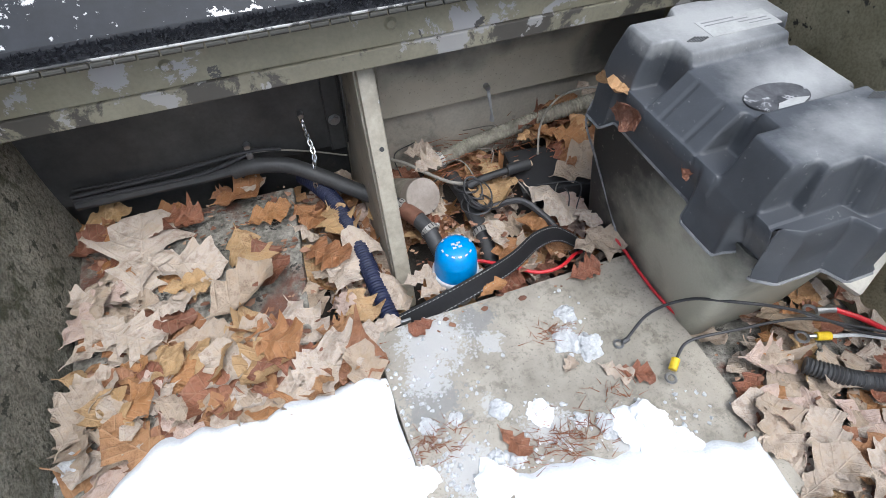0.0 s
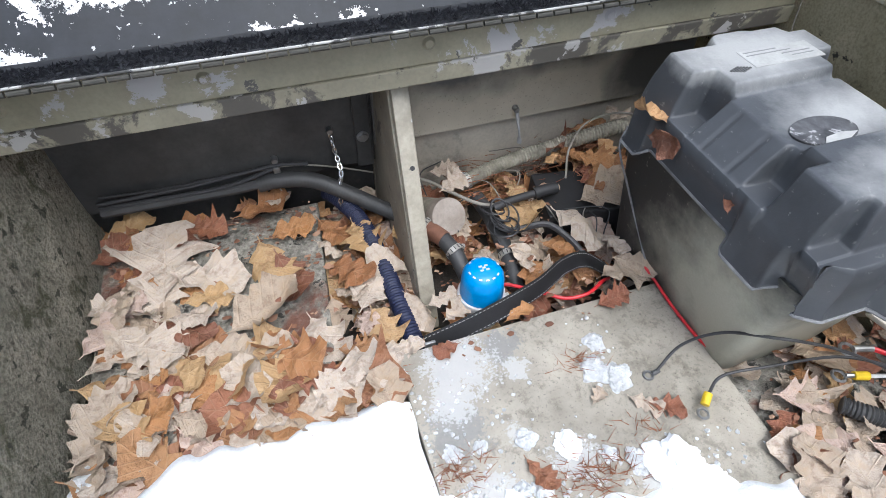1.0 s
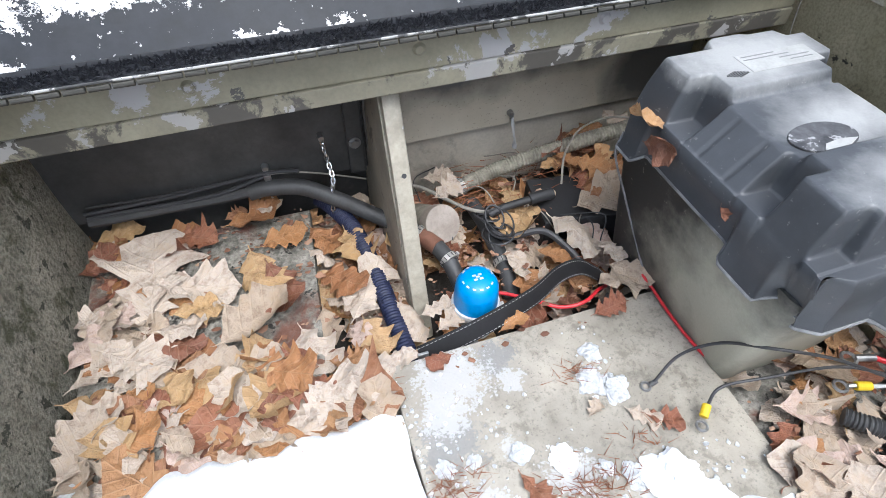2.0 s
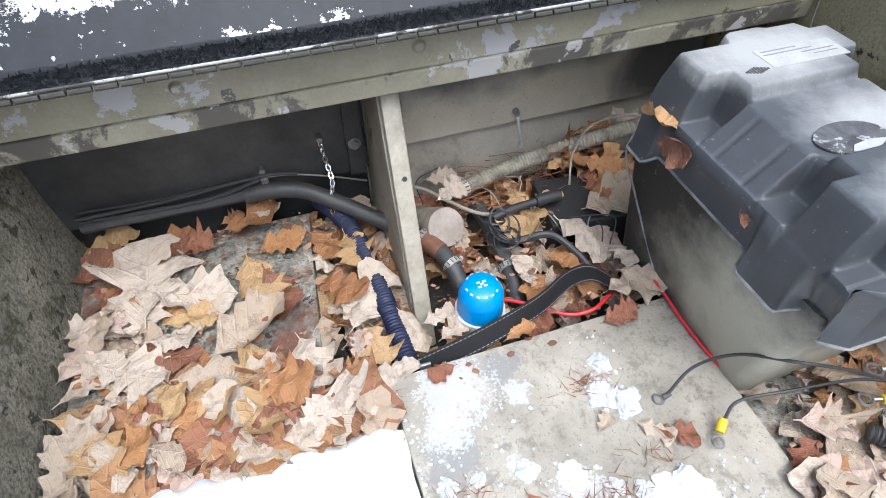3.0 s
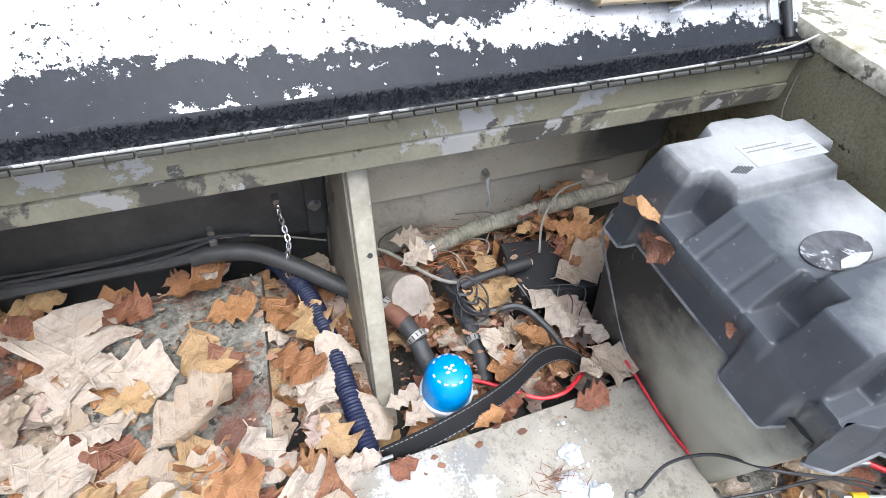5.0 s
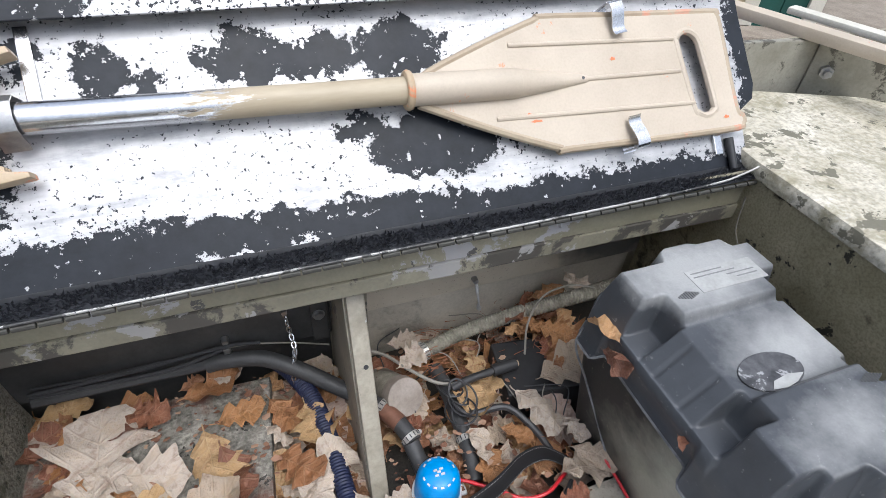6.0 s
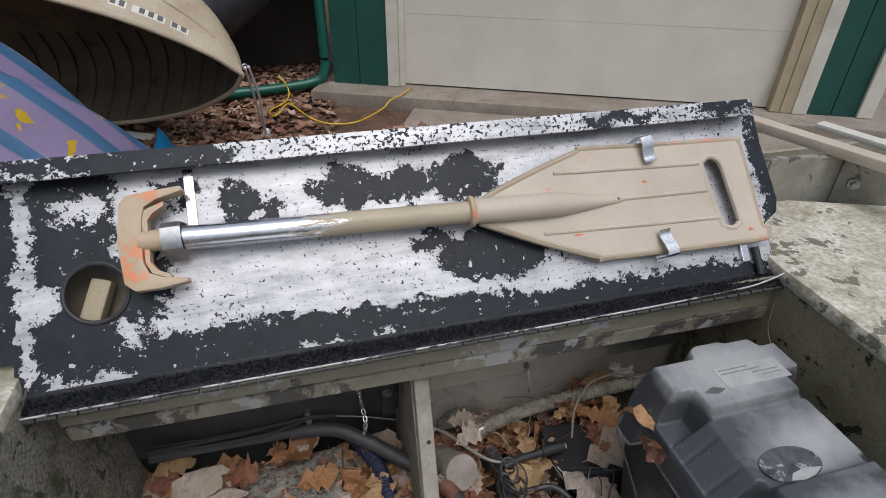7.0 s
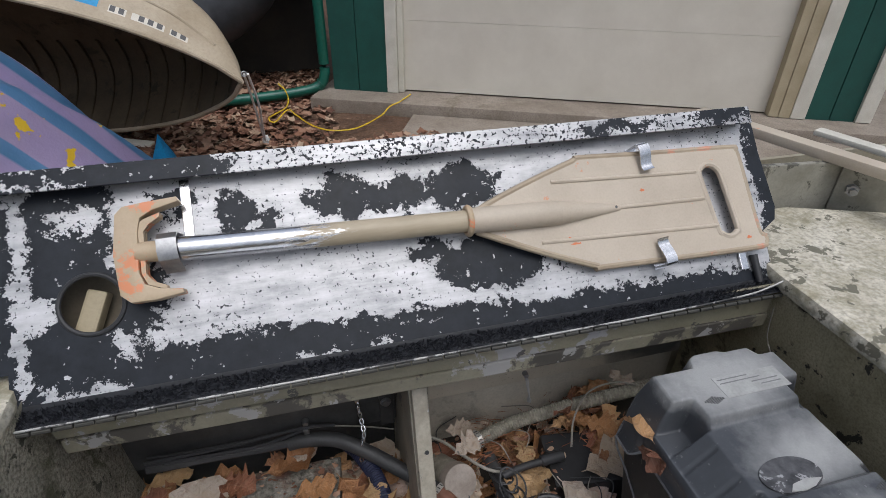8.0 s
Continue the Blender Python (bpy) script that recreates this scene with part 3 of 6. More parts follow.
def build_garage():
    """In its own space x runs along the wall from the door's foot, y into the house."""
    g = thing("garage", GARAGE, "dark green sided garage with an off-white door", "garage", kind="structure")
    part("sill", box(-0.62, 3.4, -0.24, 0.3, -0.05, SILL - 0.004, 0.008), "concrete", g, "concrete sill with worn edge", True)
    for k in range(5):
        z0 = SILL + 0.006 + k * 0.475
        part("door_panel", box(0.0, 2.45, 0.05, 0.09, z0, z0 + 0.4735, 0.0012), "garage_door", g, "off-white ribbed door panel")
    part("door_casing", box(-0.035, 0.0, 0.0, 0.12, SILL, 2.3, 0.003), "trim_white", g)
    part("door_trim", box(-0.115, -0.037, -0.025, 0.06, SILL, 2.4, 0.003), "trim_white", g)
    part("door_jamb", box(2.45, 2.51, -0.02, 0.12, SILL, 2.3, 0.003), "trim_tan", g, "tan wooden door jamb")
    part("door_stop", box(2.51, 2.58, -0.028, 0.1, SILL, 2.3, 0.003), "trim_tan", g)
    part("door_trim", box(2.58, 2.67, -0.035, 0.1, SILL, 2.4, 0.003), "trim_white", g)
    part("corner_trim", box(2.97, 3.06, -0.035, 0.1, SILL, 2.6, 0.003), "trim_white", g, "flaking white corner board")
    for x0, x1 in ((-0.52, -0.33), (-0.325, -0.117), (2.672, 2.82), (2.825, 2.97)):
        part("siding_board", box(x0, x1, -0.012, 0.1, SILL - 0.02, 2.6, 0.003), "green", g)
    part("wall_core", box(-0.5, 3.0, 0.1, 0.2, SILL, 2.7), "green", g)
    part("lintel", box(-0.5, 3.0, -0.01, 0.098, 2.3, 2.7, 0.003), "green", g)
    part("side_wall", box(-0.5, -0.4, 0.2, 5.0, 0.0, 2.7), "green", g)
    part("gable_wall", box(2.95, 3.05, 0.2, 5.0, 0.0, 2.7), "green", g)
    part("roof", box(-0.8, 3.3, -0.25, 5.2, 2.7, 2.8), "concrete", g)
    a = thing("driveway", GARAGE, "stained concrete apron before the garage", "driveway", kind="structure")
    part("apron", box(0.12, 9.0, -2.4, -0.245, -0.1, 0.03, 0.006), "concrete", a)
    part("side_apron", box(3.07, 9.0, -0.24, 5.0, -0.1, 0.03, 0.006), "concrete", a)


# ---- the boat that is walked round ----
POST = pose(0.1145, 0.451, 0.40, -29.5, 2.2, 0)
RAIL = pose(0.1, 0.595, 0.712, 0, -1.3, -2.0)


def build_boat():
    b = thing("boat", None, "weathered khaki aluminium hunting boat with open stern bay", "boat", kind="structure")
    part("bay_floor", box(-0.34, 0.69, -0.9, 0.76, 0.36, 0.39), "bilge", b, "dirty bilge floor")
    part("hull_bottom", box(-0.75, 1.2, -1.6, 0.9, 0.0, 0.05), "paint_tan", b)
    part("front_floor", box(-0.34, 0.68, -0.9, 0.375, 0.392, 0.448, 0.004), "tray", b)
    part("deck_plate", box(0.045, 0.432, -0.35, 0.383, 0.45, 0.466, 0.005), "slab", b, "tan plate with white residue", True)
    part("foam_board", prism([(-0.322, 0.30), (-0.03, 0.30), (-0.028, 0.405), (0.002, 0.705), (-0.318, 0.712)], 0.43, 0.458, None, 0.004), "tray", b, "damp grey board under leaves")

    def wall_fn(u, v):
        y, z = -0.9 + 1.62 * u, 0.36 + 0.45 * v
        return (-0.335 + 0.03 * max(0, (y - 0.35) / 0.37) * (1 - v) + 0.004 * noise.noise((0, y * 9, z * 9)), y, z)
    part("side_wall", sheet(60, 30, wall_fn, None, 0.01), "wall", b, "mossy khaki side wall", True)
    part("side_deck", box(-0.75, -0.338, -1.6, 0.64, 0.79, 0.822, 0.012), "deck", b, "worn khaki deck", True)

    def wall2_fn(u, v):
        y, z = -0.9 + 1.62 * u, 0.36 + 0.445 * v
        return (0.678 - 0.01 * (0.72 - y) + 0.003 * noise.noise((3, y * 9, z * 9)), y, z)
    part("side_wall", sheet(60, 30, wall2_fn, None, -0.01), "wall_right", b, "mildewed khaki side wall", True)
    part("side_deck", prism([(0.672, 0.575), (0.655, -1.6), (1.25, -1.6), (1.25, 0.60), (0.85, 0.755), (0.69, 0.755)], 0.795, 0.822, None, 0.01), "deck", b, "worn khaki deck", True)
    part("bulkhead", box(-0.34, 0.108, 0.722, 0.728, 0.507, 0.80, 0.002), "bulkhead", b, "dark grey bulkhead sheet")
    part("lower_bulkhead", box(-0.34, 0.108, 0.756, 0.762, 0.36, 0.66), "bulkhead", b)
    part("bulkhead", box(0.1085, 0.69, 0.722, 0.728, 0.535, 0.80, 0.002), "bulkhead_upper", b, "tan bulkhead sheet with blackish smudges")
    part("lower_bulkhead", box(0.1085, 0.69, 0.746, 0.752, 0.36, 0.62), "bulkhead_tan", b)
    part("outer_hull", box(-0.75, -0.735, -1.6, 0.9, 0.05, 0.79), "paint_tan", b)
    part("outer_hull", box(1.2, 1.25, -1.6, 0.9, 0.05, 0.79), "paint_tan", b)
    part("outer_hull", box(-0.75, 1.2, 0.86, 0.9, 0.05, 0.79), "paint_tan", b)
    part("outer_hull", box(-0.735, 1.2, -1.6, -1.57, 0.05, 0.788), "paint_tan", b)
    part("rear_deck", box(-0.73, 0.69, 0.64, 0.86, 0.80, 0.812), "deck", b)
    # hinge rail: an angle whose foot is folded forward into a lip
    def on_rail(name, bm, label="", soft=False, mat="rail"):
        part(name, bm, mat, b, label, soft).matrix_world = RAIL
    on_rail("hinge_rail", box(-0.43, 0.585, 0.0, 0.005, 0.024, 0.078, 0.0015), "chipped olive hinge rail")
    on_rail("rail_lip", box(-0.425, 0.578, -0.0035, 0.006, 0.0, 0.0235, 0.002), "grimy chipped foot of the rail", False, "rail_foot")
    on_rail("rail_sole", box(-0.425, 0.578, 0.0065, 0.026, 0.0, 0.004, 0.001))
    on_rail("rail_top", box(-0.43, 0.585, 0.0055, 0.045, 0.068, 0.072))
    for x in (-0.39, -0.19, 0.06, 0.293, 0.522):
        on_rail("rivet", cyl((x, 0.0005, 0.05), (x, -0.0035, 0.05), 0.0085, 0.005, 16), "", True)
    # gusset post
    part("gusset_web", prism([(0.74, 0.366), (0.74, 0.735), (0.627, 0.735), (0.446, 0.40), (0.464, 0.38)], 0, 0.004), "post", b, "grey-tan gusset plate").matrix_world = Matrix(((0, 0.04, 1, 0.0857), (1, 0, 0, 0), (0, 1, 0, 0), (0, 0, 0, 1)))
    post = box(-0.0125, 0.0125, -0.008, 0.006, 0.0, 0.372, 0.0066)
    post = box(0.0095, 0.0125, 0.0, 0.02, 0.0, 0.372, 0.001, post)
    ob = part("post", post, "post", b, "chipped khaki angle post", True)
    ob.matrix_world = POST
    ob = part("bolt_hole", cyl((0.0025, -0.0086, 0.238), (0.0025, -0.0075, 0.238), 0.0033, None, 14), "rubber", b)
    ob.matrix_world = POST
    return b


LID = Matrix.Translation((0, 0.585, 0.795)) @ Matrix(((1, 0, 0, 0), (0, math.cos(radians(48.7)), -math.sin(radians(48.7)), 0), (0, math.sin(radians(48.7)), math.cos(radians(48.7)), 0), (0, 0, 0, 1)))


def plate(outer, inner, z0, z1):
    """A flat plate with a hole."""
    c = bmesh.new()
    edges = []
    for loop in (outer, inner):
        vs = [c.verts.new((x, y, z0)) for x, y in loop]
        edges += [c.edges.new((vs[i], vs[(i + 1) % len(vs)])) for i in range(len(vs))]
    bmesh.ops.triangle_fill(c, use_beauty=True, use_dissolve=False, edges=edges)
    r = bmesh.ops.extrude_face_region(c, geom=c.faces[:])
    for v in r["geom"]:
        if isinstance(v, bmesh.types.BMVert):
            v.co.z = z1
    bmesh.ops.recalc_face_normals(c, faces=c.faces[:])
    return c


def ring(cx, cy, r, n=40, rx=None):
    return [(cx + (rx or r) * math.cos(math.tau * k / n), cy + r * math.sin(math.tau * k / n)) for k in range(n)]


def torus(m, big, small, seg=24, sides=8, squash=1.0):
    c = bmesh.new()
    rows = []
    for i in range(seg):
        a = math.tau * i / seg
        rows.append([c.verts.new(m @ Vector(((big + small * math.cos(b)) * math.cos(a), squash * (big + small * math.cos(b)) * math.sin(a), small * math.sin(b)))) for b in (math.tau * k / sides for k in range(sides))])
    for i in range(seg):
        a, b = rows[i], rows[(i + 1) % seg]
        for k in range(sides):
            c.faces.new((a[k], b[k], b[(k + 1) % sides], a[(k + 1) % sides]))
    bmesh.ops.recalc_face_normals(c, faces=c.faces[:])
    return c


def build_lid():
    """In its own space x runs along the hinge, y up the lid, z out of its underside."""
    t = thing("hatch_lid", LID, "open hatch lid with peeling black paint over aluminium", "hatch")
    outline = [(-0.345, 0.002), (0.684, 0.002), (0.686, 0.085), (0.712, 0.10), (0.718, 0.12), (0.708, 0.262), (-0.44, 0.262), (-0.44, 0.05), (-0.345, 0.05)]
    part("panel", plate(outline, ring(-0.255, 0.117, 0.0345), -0.004, 0.0), "peel", t, "sheet with peeling black paint")
    part("hole_rim", torus(Matrix.Translation((-0.255, 0.117, 0.0)), 0.0355, 0.003, 40), "rubber", t, "black rubber hole rim", True)
    part("top_flange", box(-0.44, 0.694, 0.2625, 0.2655, -0.004, 0.022), "peel_lip", t)
    part("top_lip", box(-0.44, 0.69, 0.252, 0.2785, 0.0222, 0.0255, 0.001), "peel_lip", t, "flaked flange lip")
    part("end_flange", box(0.712, 0.716, 0.112, 0.26, -0.02, -0.0042), "peel_lip", t)
    part("corner_strip", cyl((0.652, 0.008, 0.006), (0.652, 0.05, 0.006), 0.005, 0.006, 10), "rubber", t, "", True)
    part("corner_tab", box(0.628, 0.641, 0.03, 0.064, 0.001, 0.005, 0.001), "chrome", t, "bent bright tab")
    part("inner_stiffener", box(-0.146, -0.134, 0.16, 0.256, 0.0005, 0.004, 0.001), "chrome", t)
    # hinge: a bright rolled edge that lifts at its end, and knuckles under it
    line = [(-0.35, -0.0125, 0.0185), (-0.1, -0.0125, 0.018), (0.15, -0.0125, 0.018), (0.45, -0.0115, 0.0185), (0.6, -0.008, 0.02), (0.65, -0.002, 0.0235), (0.69, 0.008, 0.029)]
    part("apron", sheet(40, 8, lambda u, v: (-0.345 + 1.025 * u, -0.012 + 0.0245 * v, 0.0175 - 0.0172 * smooth(0, 1, v)), None, -0.0012), "peel_dark", t, "black painted apron above the hinge", True)
    part("hinge_leaf", tube(line, 0.0015, 8), "hinge", t, "bright hinge edge", True)
    for k in range(48):
        x = -0.34 + k * 0.0213
        part("knuckle", cyl((x, -0.0165, 0.0145), (x + 0.019, -0.0165, 0.0145), 0.003, None, 8), "knuckle", t)
    rng = random.Random(5)
    verts, faces = [], []
    for k in range(9000):
        x = rng.uniform(-0.34, 0.675)
        y = rng.uniform(-0.0095, 0.007)
        a, h = rng.uniform(0, math.tau), rng.uniform(0.0012, 0.0042)
        z = 0.0175 - 0.0172 * smooth(0, 1, (y + 0.012) / 0.0245)
        i = len(verts)
        verts += [(x - 0.0011, y, z), (x + 0.0011, y, z), (x + h * 1.5 * math.cos(a), y + h * 1.2 * math.sin(a), z + h)]
        faces.append((i, i + 1, i + 2))
    me = bpy.data.meshes.new("brush_seal")
    me.from_pydata(verts, [], faces)
    me.materials.append(M["bristle"])
    ob = tagged(new("brush_seal", me), "frayed black seal along the hinge", kind="stuff")
    ob.parent = t
    # what shows through the hole
    w = thing("plank", LID @ pose(-0.25, 0.10, -0.05), "tan wooden plank stored behind the lid", "plank")
    part("board", box(-0.075, 0.075, -0.06, 0.09, -0.014, 0.0, 0.002), "shade_tan", w)
    s = thing("stake", LID @ pose(-0.268, 0.1, -0.03, 0, 0, -20), "short tan painted wooden stake", "stake")
    part("stick", box(-0.012, 0.012, -0.05, 0.038, -0.012, 0.01, 0.004), "trim_tan", s)


def build_clip(x, y, turn, name="spring clip"):
    t = thing("spring_clip", LID @ pose(x, y, 0, 0, 0, turn), "bright steel spring clip holding the paddle", "clip", "paddle clips")
    part("foot", box(-0.009, 0.009, -0.004, 0.016, 0.0005, 0.0025), "chrome", t)
    part("arm", box(-0.009, 0.009, 0.012, 0.0145, 0.001, 0.03, 0.0008), "chrome", t)
    c = bmesh.new()
    prof = [(0.014, 0.028), (0.011, 0.033), (0.004, 0.034), (-0.006, 0.031), (-0.016, 0.026), (-0.022, 0.026), (-0.026, 0.029)]
    rows = [[c.verts.new((sx, yy, zz + o)) for sx, o in ((-0.009, 0), (0.009, 0), (0.009, 0.0016), (-0.009, 0.0016))] for yy, zz in prof]
    for a, b in zip(rows, rows[1:]):
        for k in range(4):
            c.faces.new((a[k], a[(k + 1) % 4], b[(k + 1) % 4], b[k]))
    c.faces.new(rows[0])
    c.faces.new(rows[-1][::-1])
    bmesh.ops.recalc_face_normals(c, faces=c.faces[:])
    part("tongue", c, "chrome", t, "polished bent tongue", True)


def build_paddle():
    p = thing("paddle", LID, "tan telescoping paddle with worn orange handle", "paddle")
    outer = [(0.222, 0.14), (0.30, 0.104), (0.388, 0.069), (0.40, 0.067), (0.64, 0.061), (0.660, 0.060), (0.668, 0.066), (0.669, 0.076), (0.662, 0.082), (0.659, 0.12), (0.656, 0.20), (0.652, 0.214), (0.645, 0.218), (0.50, 0.222), (0.392, 0.226), (0.38, 0.222), (0.30, 0.196), (0.226, 0.166)]
    slot = [(0.604 + 0.0185 * math.cos(a), 0.139 + 0.038 * s + 0.0185 * math.sin(a)) for s, a in [(1 if k < 13 else -1, math.pi * k / 12 if k < 13 else math.pi + math.pi * (k - 13) / 12) for k in range(26)]]
    slot = [(x - (y - 0.139) * 0.12, y) for x, y in slot]
    blade = part("blade", plate(outer, slot, 0.012, 0.020), "paddle", p, "tan paddle blade")
    part("edge_rim", tube([(x, y, 0.016) for x, y in outer[:5] + outer[6:] + outer[:1]], 0.0052, 8, 4), "paddle_rim", blade, "rim with worn orange edge", True)
    part("slot_rim", tube([(x, y, 0.017) for x, y in slot[::2] + slot[:1]], 0.0048, 8, 4), "paddle", blade, "", True)
    for (xa, ya), (xb, yb) in (((0.34, 0.195), (0.575, 0.186)), ((0.435, 0.147), (0.578, 0.144)), ((0.31, 0.112), (0.592, 0.101))):
        part("ridge", tube([(xa, ya, 0.0195), ((xa + xb) / 2, (ya + yb) / 2, 0.02), (xb, yb, 0.0195)], 0.003, 8, 4), "paddle", blade, "", True)
    for x, y, rx, ry in ((0.479, 0.168, 0.0042, 0.003), (0.36, 0.104, 0.009, 0.0022), (0.352, 0.113, 0.003, 0.002), (0.64, 0.077, 0.005, 0.003)):
        part("rub_mark", prism([(x + (q - x) * (0.75 + 0.25 * math.sin(k * 2.4)), y + (w - y) * (0.75 + 0.25 * math.cos(k * 1.7))) for k, (q, w) in enumerate(ring(x, y, ry, 12, rx))], 0.0201, 0.0206), "orange_rub", blade, "orange paint rub")
    part("socket", tube([(0.208, 0.1545, 0.024), (0.26, 0.1525, 0.025), (0.34, 0.150, 0.023)], 0.0175, 18, 8), "paddle", p, "", True)
    part("socket_tip", cyl((0.338, 0.150, 0.0225), (0.437, 0.147, 0.0185), 0.0172, 0.005, 18), "paddle", p, "", True)
    part("rivet", cyl((0.43, 0.1475, 0.02), (0.43, 0.1475, 0.025), 0.003, 0.002, 10), "ink", p)
    part("collar", torus(Matrix.Translation((0.21, 0.1545, 0.024)) @ pose(0, 0, 0, 0, 90, -2), 0.0175, 0.0045, 28), "handle", p, "orange rubbed collar ring", True)
    part("shaft", cyl((-0.06, 0.1625, 0.0245), (0.21, 0.1545, 0.0245), 0.0148, None, 24), "rubbed_shaft", p, "tan paint rubbed through to bare metal", True)
    part("bare_shaft", cyl((-0.152, 0.1655, 0.0245), (-0.06, 0.1625, 0.0245), 0.0147, None, 24), "chrome", p, "bare aluminium shaft end", True)
    part("neck", cyl((-0.195, 0.1665, 0.0245), (-0.16, 0.1657, 0.0245), 0.0125, None, 20), "handle", p, "", True)
    part("handle", prism([(-0.213, 0.213), (-0.204, 0.222), (-0.18, 0.225), (-0.145, 0.228), (-0.142, 0.222), (-0.172, 0.214), (-0.186, 0.206), (-0.190, 0.190), (-0.192, 0.142), (-0.187, 0.128), (-0.172, 0.121), (-0.147, 0.117), (-0.146, 0.112), (-0.175, 0.108), (-0.203, 0.108), (-0.214, 0.118), (-0.218, 0.165)], 0.012, 0.033, None, 0.0022), "handle", p, "orange and tan worn T handle", True)
    for z in (0.017, 0.023, 0.029):
        part("grip_rib", prism([(-0.19, 0.2), (-0.182, 0.205), (-0.165, 0.211), (-0.165, 0.206), (-0.178, 0.198), (-0.184, 0.19), (-0.185, 0.14), (-0.178, 0.13), (-0.165, 0.124), (-0.165, 0.119), (-0.184, 0.127), (-0.19, 0.14)], z - 0.0015, z + 0.0015), "handle", p)
    c = thing("shaft_clip", LID @ pose(-0.158, 0.166, 0, 0, 0, 2), "dented steel clip round the paddle shaft", "clip", "paddle clips")
    cb = bmesh.new()
    prof = [(0.02, 0.001), (0.019, 0.02), (0.0175, 0.032), (0.01, 0.0405), (-0.004, 0.0425), (-0.014, 0.038), (-0.0185, 0.028), (-0.021, 0.018), (-0.025, 0.014)]
    rows = [[cb.verts.new((sx, yy * k, (zz - 0.0245) * k + 0.0245)) for sx, k in ((-0.011, 1.0), (0.011, 1.0), (0.011, 1.07), (-0.011, 1.07))] for yy, zz in prof]
    for a, b in zip(rows, rows[1:]):
        for k in range(4):
            cb.faces.new((a[k], a[(k + 1) % 4], b[(k + 1) % 4], b[k]))
    cb.faces.new(rows[0])
    cb.faces.new(rows[-1][::-1])
    bmesh.ops.recalc_face_normals(cb, faces=cb.faces[:])
    part("band", cb, "steel", c, "", True)
    build_clip(0.488, 0.221, 8)
    build_clip(0.492, 0.068, 180 + 6)


def smooth(a, b, x):
    x = min(1.0, max(0.0, (x - a) / (b - a)))
    return x * x * (3 - 2 * x)


def build_battery_box():
    t = thing("battery_box", None, "scuffed black plastic battery box, lid strapped shut", "battery box")
    # tapered body
    c = bmesh.new()

    def level(x0, x1, y0, y1, z, r=0.018):
        pts = []
        for cx, cy, a0 in ((x1 - r, y1 - r, 0), (x0 + r, y1 - r, 90), (x0 + r, y0 + r, 180), (x1 - r, y0 + r, 270)):
            pts += [(cx + r * math.cos(radians(a0 + k * 18)), cy + r * math.sin(radians(a0 + k * 18)), z) for k in range(6)]
        return [c.verts.new(q) for q in pts]
    rows = [level(0.433, 0.582, 0.242, 0.497, 0.449, 0.012), level(0.43, 0.585, 0.238, 0.50, 0.454), level(0.408, 0.604, 0.204, 0.514, 0.64), level(0.406, 0.606, 0.202, 0.516, 0.66)]
    for a, b in zip(rows, rows[1:]):
        for k in range(len(a)):
            c.faces.new((a[k], a[(k + 1) % len(a)], b[(k + 1) % len(a)], b[k]))
    c.faces.new(rows[0][::-1])
    c.faces.new(rows[-1])
    part("body", c, "box_body", t, "grey-green oversprayed box body", True)
    X0, X1, Y0, Y1 = 0.393, 0.618, 0.168, 0.524
    W, L = X1 - X0, Y1 - Y0

    def band(s, a, b, soft=0.011):
        return smooth(a - soft, a + soft, s) * (1 - smooth(b - soft, b + soft, s))

    def waist(s):
        """How far the foot of the skirt draws in beside the middle block and at the front corners."""
        return 0.013 * band(s, 0.19, 0.63, 0.012) + 0.024 * smooth(0.79, 0.82, s)

    def notches(s):
        """1 on the low shelves cut between the raised blocks; s runs from the far end to the near one."""
        return max(band(s, 0.24, 0.343, 0.007), band(s, 0.587, 0.688, 0.007), smooth(0.825, 0.839, s))

    def top(s, e, u):
        """Height of the cover; e is the distance from the long edge."""
        lid = 0.767 - 0.013 * smooth(0.318, 0.345, s) + 0.010 * smooth(0.612, 0.63, s)
        block = 0.702 + (lid - 0.702) * min(1.0, max(0.0, e - 0.001) / 0.017)
        m = band(s, 0.343, 0.587, 0.005)
        if m:
            facet = 0.713 + (lid - 0.713) * min(1.0, max(0.0, e - 0.003) / 0.037)
            facet -= 0.0022 * (band(s, 0.40, 0.415, 0.004) + band(s, 0.515, 0.53, 0.004)) * band(e, 0.003, 0.038, 0.003)
            block = block * (1 - m) + facet * m
        shelf = 0.714 + (lid - 0.714) * min(1.0, max(0.0, e - 0.039) / 0.008)
        k = notches(s)
        z = block * (1 - k) + shelf * k
        far, near = s * L, (1 - s) * L
        corner = 0.020 * (1 - band(u, 0.36, 0.80, 0.02))
        z = min(z, 0.700 + (lid - 0.700) * min(1.0, max(0.0, far - corner) / 0.018))
        side = 1 - band(u, 0.40, 0.60, 0.02)
        step = 0.712 + (lid - 0.712) * min(1.0, max(0.0, near - 0.02 - 0.02 * side) / 0.010)
        return min(z, step, 0.700 + (lid - 0.700) * min(1.0, max(0.0, near - 0.001) / 0.012))

    nx, ny = 120, 200
    c = bmesh.new()
    g = []
    for i in range(nx + 1):
        row = []
        for j in range(ny + 1):
            u, s = i / nx, j / ny
            x, y = X0 + W * u, Y1 - L * s
            e = min(u, 1 - u) * W
            es = min(s, 1 - s) * L
            wy = 0.022 * (1 - smooth(0, 0.045, es)) * (1 - band(u, 0.40, 0.60, 0.03))
            y += wy if s > 0.5 else -0.35 * wy
            corner = max(0, 0.03 - e) * max(0, 0.03 - es) * 14
            x += corner * (1 if u < 0.5 else -1)
            y += corner * (1 if s > 0.5 else -1)
            row.append(c.verts.new((x, y, top(s, e, u))))
        g.append(row)
